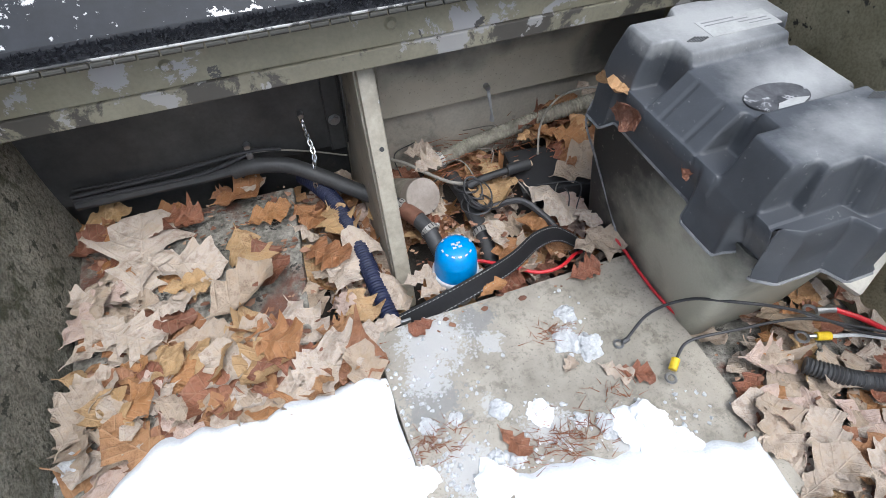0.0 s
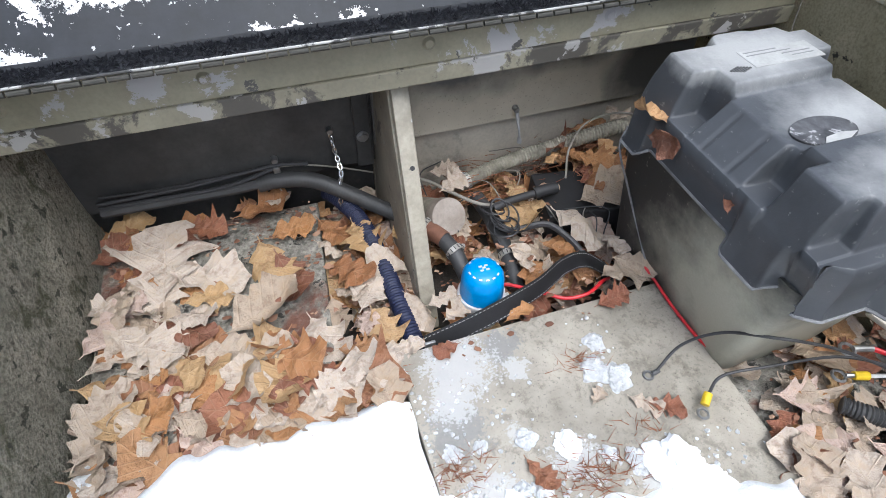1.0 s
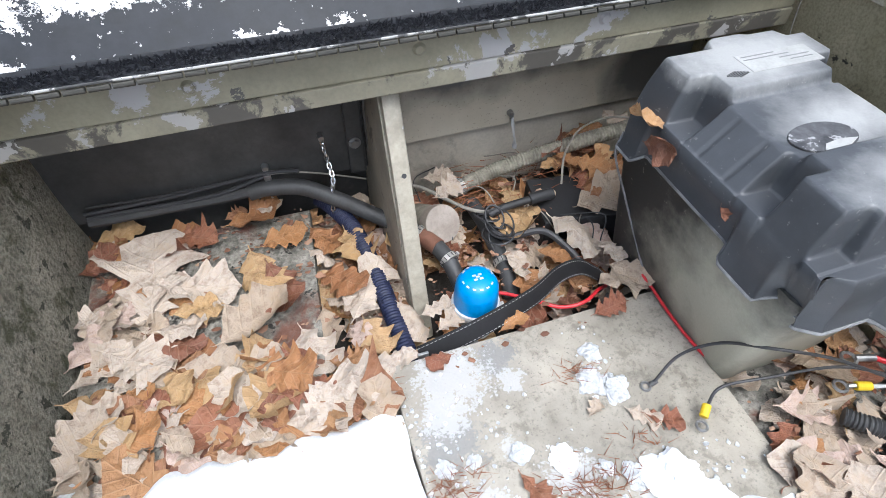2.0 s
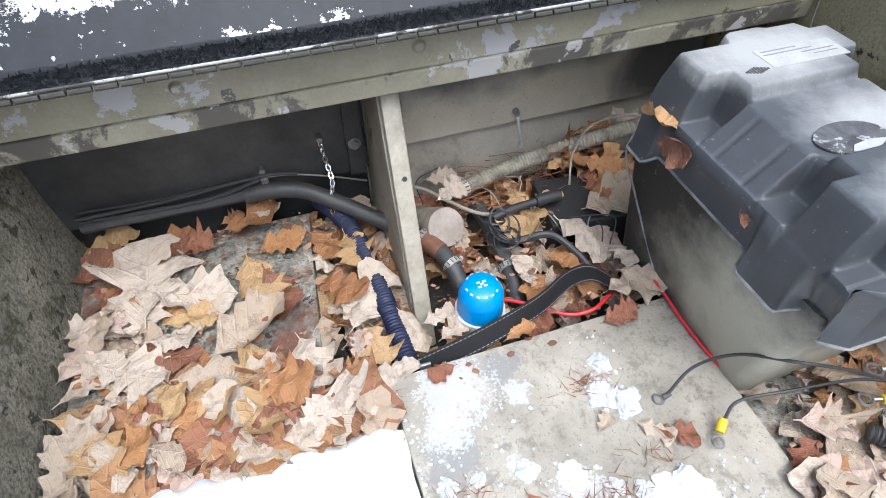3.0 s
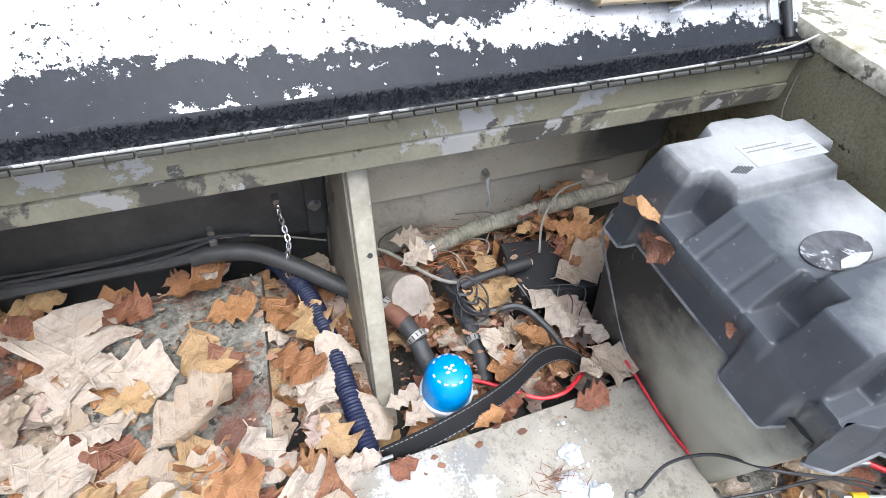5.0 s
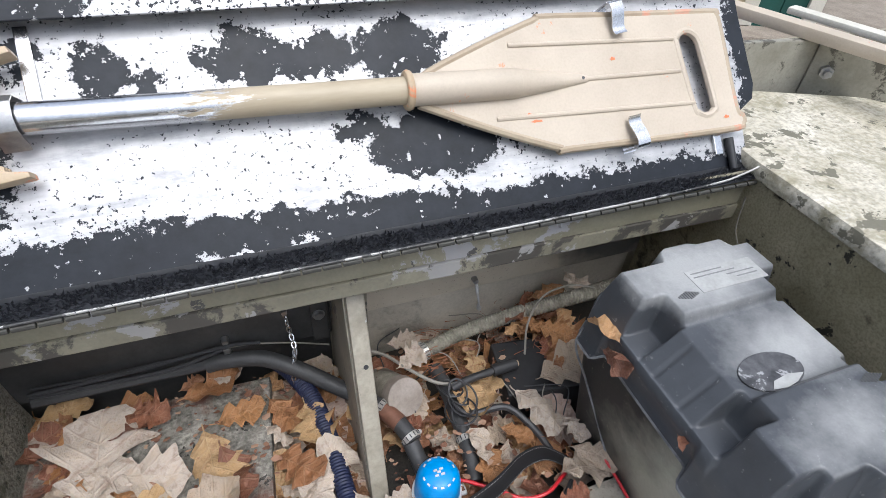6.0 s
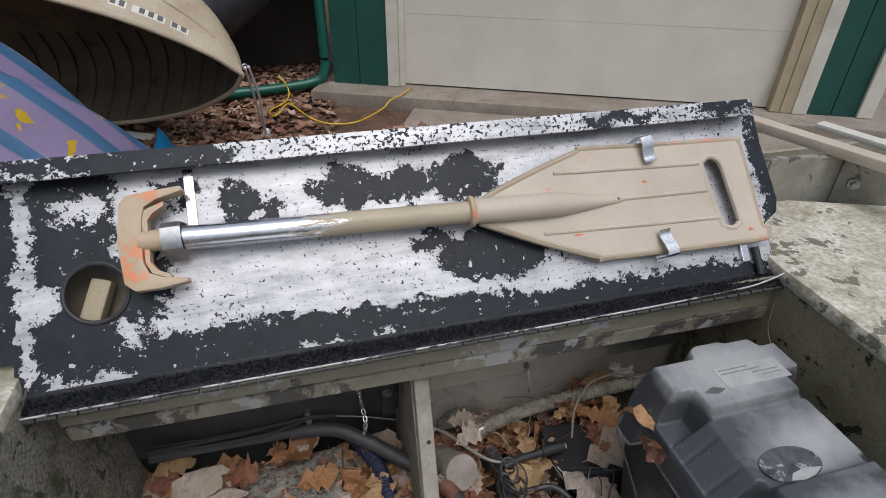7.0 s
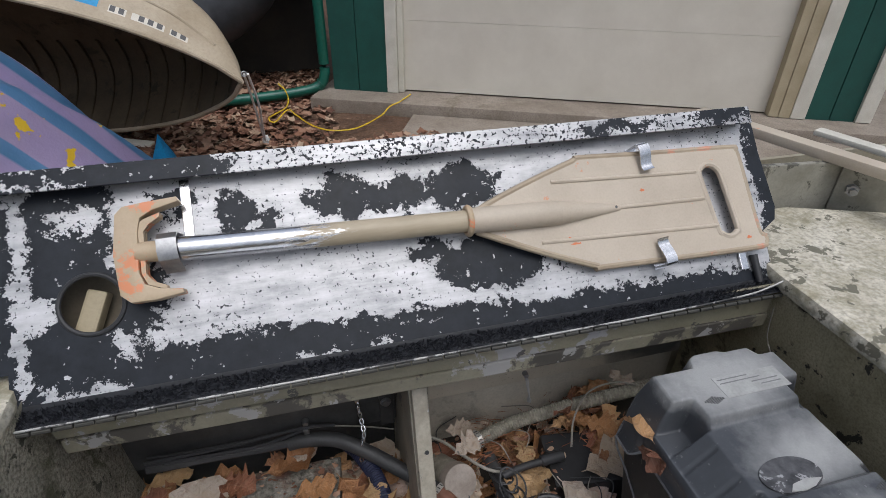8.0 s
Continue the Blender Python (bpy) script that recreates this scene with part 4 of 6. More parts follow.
    for i in range(nx):
        for j in range(ny):
            c.faces.new((g[i][j], g[i][j + 1], g[i + 1][j + 1], g[i + 1][j]))
    edge = [g[i][0] for i in range(nx + 1)] + [g[nx][j] for j in range(1, ny + 1)] + [g[i][ny] for i in range(nx - 1, -1, -1)] + [g[0][j] for j in range(ny - 1, 0, -1)]
    mid = Vector(((X0 + X1) / 2, (Y0 + Y1) / 2, 0))

    def drop(k, out):
        vs = []
        for v in edge:
            s = (Y1 - v.co.y) / L
            u = (v.co.x - X0) / W
            wave = 0.021 - 0.013 * band(s, -0.2, 0.19, 0.02) - 0.016 * band(s, 0.63, 0.80, 0.02) - 0.012 * band(s, 0.80, 1.2, 0.012) + 0.008 * band(s, 0.795, 0.82, 0.012)
            d = Vector((v.co.x - mid.x, v.co.y - mid.y, 0)).normalized()
            inset = waist(s) * (1 - smooth(0.0, 0.05, min(u, 1 - u))) * min(1.0, k) * (1 if u < 0.5 else -1)
            vs.append(c.verts.new((v.co.x + d.x * out + inset, v.co.y + d.y * out, (0.634 + wave) * k + v.co.z * (1 - k))))
        return vs
    loops = [edge, drop(0.4, 0.001), drop(0.86, 0.0015), drop(0.92, 0.005), drop(1.0, 0.005)]
    for a, b in zip(loops, loops[1:]):
        for k in range(len(a)):
            n = (k + 1) % len(a)
            c.faces.new((a[k], a[n], b[n], b[k]))
    rim = [v.co.copy() for v in loops[-1]][::3]
    bmesh.ops.recalc_face_normals(c, faces=c.faces[:])
    for _ in range(1):
        bmesh.ops.smooth_vert(c, verts=[v for row in g[1:-1] for v in row[1:-1]], factor=0.12, use_axis_x=True, use_axis_y=True, use_axis_z=True)
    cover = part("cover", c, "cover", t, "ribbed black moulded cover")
    for poly in cover.data.polygons:
        poly.use_smooth = True
    part("skirt_rim", tube(rim + rim[:1], 0.0022, 6, 1), "rim", cover, "scuffed grey rim of the cover", True)
    # label, vents, worn oval plate
    part("label", box(0.482, 0.578, 0.428, 0.462, 0.7662, 0.7676, 0.0003), "label_pale", cover, "faded pale printed label")
    for k, (x0, w) in enumerate(((0.487, 0.045), (0.487, 0.06), (0.53, 0.04), (0.54, 0.03))):
        part("print_bar", box(x0, x0 + w, 0.456 - 0.006 * k, 0.4575 - 0.006 * k, 0.7674, 0.7679), "faint_ink", cover)
    for x0, y0, z in ((0.449, 0.43, 0.7667), (0.553, 0.283, 0.7637)):
        for k in range(9):
            part("vent_slot", box(x0 + k * 0.0032, x0 + k * 0.0032 + 0.0017, y0 - 0.006 + 0.0012 * abs(k - 4), y0 + 0.006 - 0.0012 * abs(k - 4), z - 0.001, z + 0.0012), "ink", cover)
    part("oval_badge", prism(ring(0.484, 0.325, 0.022, 36, 0.038), 0.7535, 0.7562, None, 0.0006), "sticker", cover, "worn grey oval badge")
    part("badge_chip", prism([(0.468, 0.3065), (0.484, 0.3038), (0.5, 0.3065), (0.514, 0.313), (0.495, 0.3165), (0.476, 0.314)], 0.756, 0.757), "label_pale", cover)
    # wire hanging down the box's flank
    part("strap_cord", tube([(0.398, 0.50, 0.66), (0.391, 0.495, 0.63), (0.412, 0.48, 0.57), (0.424, 0.44, 0.51), (0.425, 0.40, 0.475)], 0.0016, 6, 10), "rim", t, "thin cord on its flank", True)


# ---- leaves ----
def leaf_mesh(name, seed, material, lobes=4.0, width=0.36, cut=None):
    """One oak leaf of unit length along x: lobes swept forward between rounded bays, gently cupped, with curled tips."""
    rng = random.Random(seed)
    n, cross = 72, 8
    curl, bend, twist = rng.uniform(-0.06, 0.2), rng.uniform(-0.22, 0.4), rng.uniform(-0.45, 0.45)
    roll = rng.uniform(0.0, 0.5)
    sides = []
    for side in (0, 1):
        knots, q = [(0.0, 0.03)], rng.uniform(0.16, 0.26)
        step = 0.84 / (lobes + rng.uniform(-0.25, 0.25))
        while q < 0.88:
            env = math.sin(math.pi * min(1.0, q * 0.84 + 0.12) ** 1.35) ** 0.75
            tip = width * env * rng.uniform(0.8, 1.15)
            knots += [(q, tip), (q + step * 0.5, tip * (1 - (cut or rng.uniform(0.2, 0.5))))]
            q += step * rng.uniform(0.88, 1.12)
        sides.append(knots + [(1.0, 0.01)])

    def half(q, side):
        for (qa, wa), (qb, wb) in zip(sides[side], sides[side][1:]):
            if qa <= q <= qb or qb == 1.0:
                t = min(1.0, max(0.0, (q - qa) / max(1e-6, qb - qa)))
                t = 0.5 * t + 0.25 * (1 - math.cos(math.pi * t)) if wb > wa else 0.7 * t ** 0.8 + 0.15 * (1 - math.cos(math.pi * t))
                w = wa + (wb - wa) * t
                return w + 0.016 * noise.noise((q * 16, side * 7.0, seed)) * min(1.0, w * 8)
        return 0.01
    verts, faces = [], []
    for i in range(n + 1):
        s = i / n
        for k in range(cross + 1):
            f = (k / cross) * 2 - 1
            w = 0.009 if s < 0.12 else half((s - 0.12) / 0.88, 1 if f > 0 else 0)
            y = f * w
            x = s + 0.26 * abs(y) * (1 if s > 0.12 else 0) * (1 - 0.6 * s)
            e = abs(y) / 0.3
            z = curl * e ** 1.6 + bend * (s - 0.5) ** 2 + twist * y * (s - 0.4) + roll * max(0.0, e - 0.6) ** 2 * (1 if f > 0 else -0.5) + 0.11 * noise.noise((x * 3.6, y * 3.6, seed)) + 0.022 * noise.noise((x * 11, y * 11, seed))
            verts.append((x - 0.5, y, z))
    for i in range(n):
        for k in range(cross):
            a = i * (cross + 1) + k
            faces.append((a, a + cross + 1, a + cross + 2, a + 1))
    me = bpy.data.meshes.new(name)
    me.from_pydata(verts, [], faces)
    me.polygons.foreach_set("use_smooth", [True] * len(faces))
    me.materials.append(M[material])
    return me


LEAVES = {k: [leaf_mesh("leaf", 10 * i + j, "leaf_" + k, 2.7 + 0.35 * (j % 4), 0.3 + 0.03 * (j % 5)) for j in range(12)] for i, k in enumerate("boyrp")}

ROUND = {k: leaf_mesh("leaf", 77 + i, "leaf_" + k, 3.0, 0.44, 0.06) for i, k in enumerate("or")}


def put_leaf(parent, x, y, z, size, turn, kind, rng, tilt=16):
    ob = new("leaf", rng.choice(LEAVES[kind]))
    ob.parent = parent
    ob.matrix_world = pose(x, y, z, rng.uniform(-tilt, tilt) + (180 if rng.random() < 0.3 else 0), rng.uniform(-tilt, tilt), turn) @ Matrix.Diagonal((size, size, size, 1))
    return ob


def build_leaves():
    rng = random.Random(11)
    board = thing("leaf_litter", None, "dry beige and orange oak leaves on the board", "leaves", "leaf litter")
    for k in range(150):
        x, y = rng.uniform(-0.315, 0.03), rng.uniform(0.31, 0.71)
        if -0.21 < x < -0.01 and 0.45 < y < 0.72 and rng.random() < 0.93:
            continue
        if x > -0.03 and y > 0.42:
            continue
        put_leaf(board, x, y, 0.461 + rng.random() * 0.012, rng.uniform(0.065, 0.105), rng.uniform(0, 360), rng.choices("boyrp", (8, 4, 1, 3, 1))[0], rng, 16)
    far = [(-0.174, 0.586, 0.125, -17, "b"), (-0.278, 0.715, 0.08, 18, "y"), (-0.285, 0.69, 0.05, 16, "o"), (-0.172, 0.677, 0.075, -26, "r"), (-0.083, 0.694, 0.092, 14, "o"), (-0.048, 0.637, 0.08, 0, "o"), (-0.304, 0.664, 0.08, 42, "r"), (-0.088, 0.583, 0.1, -81, "y"), (-0.062, 0.549, 0.11, -77, "r"), (-0.059, 0.706, 0.045, -8, "b"), (-0.11, 0.715, 0.04, 30, "r")]
    middle = [(-0.104, 0.5, 0.12, 33, "b"), (-0.172, 0.54, 0.07, 5, "y"), (-0.194, 0.518, 0.07, -3, "b"), (-0.208, 0.504, 0.085, -36, "r"), (-0.282, 0.559, 0.07, 37, "p"), (-0.306, 0.52, 0.07, 57, "p"), (-0.248, 0.484, 0.1, -30, "b"), (-0.29, 0.487, 0.085, 35, "b"), (-0.155, 0.451, 0.09, -9, "b"), (-0.11, 0.435, 0.075, 12, "b"), (-0.079, 0.411, 0.085, -31, "o"), (-0.054, 0.378, 0.075, -6, "r")]
    near = [(-0.082, 0.365, 0.08, -30, "b"), (0.008, 0.374, 0.1, -3, "b"), (-0.046, 0.358, 0.05, 43, "b"), (-0.294, 0.439, 0.075, -14, "y"), (-0.248, 0.436, 0.055, 7, "o"), (-0.21, 0.437, 0.075, -34, "y"), (-0.217, 0.413, 0.05, 9, "p"), (-0.184, 0.41, 0.055, 23, "o"), (-0.135, 0.38, 0.065, 13, "b"), (-0.1, 0.361, 0.05, -34, "o"), (0.006, 0.352, 0.095, -6, "r"), (-0.128, 0.394, 0.075, 118, "b"), (-0.3, 0.385, 0.09, 60, "b"), (-0.25, 0.38, 0.075, 19, "o"), (-0.19, 0.365, 0.07, -20, "b")]
    for x, y, s, a, k in far + middle + near:
        put_leaf(board, x, y, 0.472 + rng.random() * 0.008, s * 1.02, a, k, rng, 11)
    big = new("leaf", leaf_mesh("leaf", 403, "leaf_b", 2.9, 0.42, 0.4))
    big.parent, big.matrix_world = board, pose(-0.226, 0.622, 0.478, 2, -2, 88) @ Matrix.Diagonal((0.155, 0.155, 0.08, 1))
    pit = thing("leaf_litter", None, "mixed oak leaves caught round the bilge hoses", "leaves", "leaf litter")
    for k in range(70):
        put_leaf(pit, rng.uniform(-0.015, 0.10), rng.uniform(0.39, 0.71), 0.405 + rng.random() * 0.03, rng.uniform(0.06, 0.1), rng.uniform(0, 360), rng.choices("boyrp", (4, 4, 2, 2, 1))[0], rng, 25)
    for k in range(110):
        put_leaf(pit, rng.uniform(0.13, 0.43), rng.uniform(0.40, 0.71), 0.405 + rng.random() * 0.04, rng.uniform(0.05, 0.09), rng.uniform(0, 360), rng.choices("boyrp", (3, 3, 1, 5, 1))[0], rng, 28)
    for k in range(16):
        put_leaf(pit, rng.uniform(0.40, 0.5), rng.uniform(0.56, 0.70), 0.47 + rng.random() * 0.035, rng.uniform(0.05, 0.08), rng.uniform(0, 360), rng.choice("oro"), rng, 35)
    trough = [(0.013, 0.631, 0.46, 0.085, -60, "o"), (0.049, 0.598, 0.466, 0.085, -82, "y"), (0.018, 0.544, 0.462, 0.1, -48, "o"), (0.011, 0.509, 0.458, 0.06, -38, "b"), (-0.011, 0.476, 0.457, 0.07, -85, "b"), (0.048, 0.507, 0.466, 0.12, 56, "b"), (0.042, 0.439, 0.46, 0.065, -71, "y"), (0.024, 0.442, 0.462, 0.05, 62, "p"), (0.095, 0.448, 0.462, 0.075, -70, "b"), (0.06, 0.392, 0.46, 0.06, -8, "b"), (0.001, 0.408, 0.466, 0.06, -14, "o"), (0.0, 0.602, 0.46, 0.05, -45, "b"), (0.13, 0.452, 0.462, 0.05, 9, "b"), (0.143, 0.428, 0.46, 0.05, 23, "b")]
    bilge = [(0.392, 0.643, 0.5, 0.05, 13, "o"), (0.455, 0.621, 0.5, 0.062, -38, "o"), (0.478, 0.69, 0.515, 0.075, 5, "o"), (0.421, 0.643, 0.502, 0.055, -29, "o"), (0.37, 0.51, 0.482, 0.1, -57, "b"), (0.436, 0.558, 0.488, 0.1, 8, "b"), (0.53, 0.69, 0.53, 0.06, -73, "b"), (0.305, 0.56, 0.475, 0.1, -142, "y"), (0.412, 0.414, 0.482, 0.08, -47, "b"), (0.383, 0.405, 0.48, 0.08, -2, "b"), (0.35, 0.371, 0.474, 0.055, 2, "r"), (0.327, 0.487, 0.465, 0.06, -42, "o"), (0.272, 0.461, 0.456, 0.085, -86, "o"), (0.212, 0.642, 0.494, 0.055, 21, "b")]
    bilge += [(0.211, 0.684, 0.486, 0.055, -8, "b"), (0.319, 0.637, 0.47, 0.07, -86, "y"), (0.271, 0.483, 0.462, 0.06, 80, "b"), (0.411, 0.469, 0.47, 0.055, -79, "b"), (0.217, 0.391, 0.473, 0.045, 12, "o"), (0.35, 0.44, 0.455, 0.07, 40, "o")]
    for x, y, z, s, a, k in trough + bilge:
        put_leaf(pit, x, y, z, s, a, k, rng, 18)
    front = thing("leaf_litter", None, "pale oak leaves before the battery box", "leaves", "leaf litter")
    for k in range(110):
        x, y = rng.uniform(0.43, 0.68), rng.uniform(-0.12, 0.24)
        put_leaf(front, x, y, 0.455 + rng.random() * 0.02, rng.uniform(0.06, 0.1), rng.uniform(0, 360), rng.choices("boyrp", (6, 2, 1, 2, 2))[0], rng, 18)
    for x, y, s, k in ((0.155, 0.19, 0.05, "r"), (0.33, 0.215, 0.05, "r"), (0.31, 0.225, 0.045, "b"), (0.11, 0.37, 0.04, "r"), (0.26, 0.25, 0.03, "b")):
        put_leaf(front, x, y, 0.470, s, rng.uniform(0, 360), k, rng, 5)
    for x, y, z, s, a, k, rx in ((0.384, 0.448, 0.712, 0.05, 100, "o", 50), (0.386, 0.424, 0.694, 0.048, -70, "r", 40), (0.389, 0.312, 0.69, 0.018, 60, "r", 40)):
        ob = put_leaf(thing("fallen_leaf", None, "curled brown leaf stuck on the box cover", "leaf", "leaves on the box"), x, y, z, s, a, k, rng, 5)
        ob.data = ROUND[k]
        ob.matrix_world = pose(x, y, z, 0, -40, 0) @ pose(0, 0, 0, rx, 0, a) @ Matrix.Diagonal((s, s, s, 1))


# ---- snow and ice ----
def build_snow():
    def patch(x0, x1, y0, edge, z, h, seed):
        def fn(u, v):
            x = x0 + (x1 - x0) * u
            y1 = edge(x)
            y = y0 + (y1 - y0) * v
            d = min((y1 - y), (x - x0), (x1 - x) * 1.0)
            k = smooth(0, 0.028, d)
            wob = 0.006 * noise.noise((x * 25, y * 25, seed)) * (1 - k)
            return (x + wob, y + 0.012 * noise.noise((x * 30, y * 12, seed + 5)) * smooth(0.6, 1, v), z + h * math.sqrt(max(0, k)) + 0.004 * noise.noise((x * 14, y * 14, seed)) * k)
        return sheet(90, 90, fn)
    s = thing("snow_patch", None, "smooth white snow lying over leaves", "snow", "snow")
    part("snow", patch(-0.305, 0.044, -0.4, lambda x: 0.332 - 0.9 * max(0, x + 0.02) ** 1.5 - 2.0 * max(0, -0.2 - x) ** 1.5 + 0.004 * math.sin(x * 22) + 0.003 * math.sin(x * 71), 0.462, 0.022, 2), "snow", s, "", True)
    s = thing("snow_patch", None, "melting white snow on the tan plate", "snow", "snow")
    part("snow", patch(0.13, 0.42, -0.4, lambda x: 0.157 - 0.22 * max(0, x - 0.17) + 0.005 * math.sin(x * 60), 0.462, 0.018, 7), "snow", s, "", True)
    rng = random.Random(3)
    lumps = [(0.294, 0.321, 0.015), (0.279, 0.284, 0.02), (0.3, 0.266, 0.02), (0.157, 0.232, 0.013), (0.2, 0.21, 0.018), (0.307, 0.15, 0.038), (0.266, 0.168, 0.016), (0.071, 0.24, 0.011), (0.105, 0.239, 0.009), (0.13, 0.18, 0.01), (0.048, 0.187, 0.018), (0.118, 0.158, 0.024), (0.336, 0.119, 0.02), (0.24, 0.185, 0.01), (-0.31, 0.335, 0.018), (0.15, 0.175, 0.012)]
    for x, y, r in lumps:
        c = bmesh.new()
        bmesh.ops.create_icosphere(c, subdivisions=4, radius=r)
        o = rng.uniform(0, 50)
        for v in c.verts:
            k = 0.85 + 0.5 * noise.noise((v.co / r) * 1.3 + Vector((o, 0, 0))) + 0.22 * noise.noise((v.co / r) * 3.5 + Vector((o, 3, 0))) + 0.1 * noise.noise((v.co / r) * 9 + Vector((o, 5, 0)))
            v.co = Vector((v.co.x * k, v.co.y * k, max(-0.002, v.co.z * k * 0.34)))
        ob = part("ice_lump", c, "snow" if r > 0.0175 and y < 0.25 else "ice", None, "", True)
        ob.location = (x, y, 0.467)
        tagged(ob, "lump of greyish white ice on the tan plate", "ice", "ice lumps")
    verts, faces = [], []
    for cx, cy, n, spread in ((0.265, 0.3, 40, 0.014), (0.215, 0.168, 170, 0.032), (0.3, 0.2, 26, 0.02), (0.07, 0.215, 70, 0.02), (0.33, 0.44, 14, 0.03), (0.02, 0.35, 40, 0.02)):
        for k in range(n):
            x, y, a, l = rng.gauss(cx, spread), rng.gauss(cy, spread * 0.5), rng.uniform(-0.9, 0.9) + (0.3 if rng.random() < 0.5 else 2.4), rng.uniform(0.008, 0.024)
            z = 0.4675 + rng.random() * 0.005
            dx, dy, w = math.cos(a) * l, math.sin(a) * l, 0.0005
            i = len(verts)
            verts += [(x - w * math.sin(a), y + w * math.cos(a), z), (x + w * math.sin(a), y - w * math.cos(a), z), (x + dx, y + dy, z + 0.002), (x, y, z + 0.0012)]
            faces += [(i, i + 1, i + 2), (i, i + 3, i + 2), (i + 1, i + 3, i + 2)]
    for k in range(150):
        x, y, a, l = rng.uniform(0.2, 0.52), rng.uniform(0.6, 0.715), rng.uniform(0, math.tau), rng.uniform(0.02, 0.06)
        z = 0.455 + 0.1 * max(0.0, x - 0.3) + rng.random() * 0.03
        dx, dy, w = math.cos(a) * l, math.sin(a) * l * 0.5, 0.0007
        i = len(verts)
        verts += [(x - w * math.sin(a), y + w * math.cos(a), z), (x + w * math.sin(a), y - w * math.cos(a), z), (x + dx, min(0.72, y + dy), z + rng.uniform(-0.004, 0.012)), (x, y, z + 0.0014)]
        faces += [(i, i + 1, i + 2), (i, i + 3, i + 2), (i + 1, i + 3, i + 2)]
    me = bpy.data.meshes.new("pine_needles")
    me.from_pydata(verts, [], faces)
    me.materials.append(M["needle"])
    tagged(new("pine_needles", me), "dry brown pine needles strewn over plate and bilge", "needles", kind="stuff")


def build_crumbs():
    """Loose ice crumbs on the plate and torn bits of leaf over board, trough and bilge."""
    rng = random.Random(31)
    c = bmesh.new()
    bmesh.ops.create_icosphere(c, subdivisions=1, radius=1.0)
    ball = [v.co.copy() for v in c.verts]
    tris = [tuple(v.index for v in f.verts) for f in c.faces]
    c.free()
    verts, faces = [], []
    for cx, cy, sx, sy, n in ((0.17, 0.17, 0.08, 0.018, 130), (0.07, 0.2, 0.025, 0.03, 90), (0.29, 0.29, 0.014, 0.025, 40), (0.1, 0.29, 0.04, 0.03, 70), (0.33, 0.15, 0.03, 0.018, 50), (0.2, 0.215, 0.02, 0.012, 30)):
        for k in range(n):
            x, y = min(0.42, max(0.05, rng.gauss(cx, sx))), rng.gauss(cy, sy)
            r = 0.001 * math.exp(rng.uniform(0, 1.25))
            i = len(verts)
            for q in ball:
                w = r * rng.uniform(0.6, 1.4)
                verts.append((x + q.x * w, y + q.y * w, 0.4665 + max(-0.0005, q.z * w * 0.6)))
            faces += [tuple(i + a for a in f) for f in tris]
    me = bpy.data.meshes.new("ice_crumbs")
    me.from_pydata(verts, [], faces)
    me.materials.append(M["ice"])
    tagged(new("ice_crumbs", me), "scattered crumbs of melting ice on the plate", "ice", kind="stuff")
    verts, faces = [], []
    for x0, x1, y0, y1, z, lift, n in ((-0.31, 0.0, 0.34, 0.705, 0.459, 0.012, 420), (0.0, 0.1, 0.4, 0.7, 0.425, 0.03, 160), (0.14, 0.43, 0.4, 0.7, 0.43, 0.045, 420), (0.08, 0.42, 0.355, 0.38, 0.4665, 0.001, 12), (0.44, 0.67, -0.1, 0.23, 0.455, 0.02, 160)):
        for k in range(n):
            x, y, zz = rng.uniform(x0, x1), rng.uniform(y0, y1), z + rng.random() * lift
            r, a, m = 0.0014 * math.exp(rng.uniform(0, 1.3)), rng.uniform(0, math.tau), 6
            tx, ty = rng.uniform(-0.6, 0.6), rng.uniform(-0.6, 0.6)
            i = len(verts)
            verts.append((x, y, zz + 0.001))
            for q in range(m):
                t = math.tau * q / m + a
                w = r * rng.uniform(0.5, 1.25)
                dx, dy = w * math.cos(t) * 1.4, w * math.sin(t)
                verts.append((x + dx, y + dy, zz + max(-0.001, tx * dx + ty * dy)))
            faces += [(i, i + 1 + q, i + 1 + (q + 1) % m) for q in range(m)]
    me = bpy.data.meshes.new("leaf_crumbs")
    me.from_pydata(verts, [], faces)
    me.materials.append(M["litter"])
    tagged(new("leaf_crumbs", me), "torn brown bits of leaf strewn in the bay", "leaves", kind="stuff")


# ---- bilge fittings ----
def clamp(parent, at, way, r):
    """A worm-drive hose clamp: a slotted band and its screw."""
    way = Vector(way).normalized()
    m = Matrix.Translation(at) @ way.to_track_quat("Z", "Y").to_matrix().to_4x4()
    a, b = Vector(at) - way * 0.0045, Vector(at) + way * 0.0045
    band = part("clamp_band", cyl(a, b, r, None, 24), "clamp", parent, "steel hose clamp", True)
    part("clamp_screw", cyl(m @ Vector((r, -0.006, 0)), m @ Vector((r, 0.006, 0)), 0.0035, None, 10), "clamp", band)
    for k in range(14):
        t = math.tau * k / 14
        q = m @ Vector((r * math.cos(t), r * math.sin(t), 0))
        part("band_slot", cyl(q - way * 0.003, q + way * 0.003, 0.0009, None, 5), "ink", band)


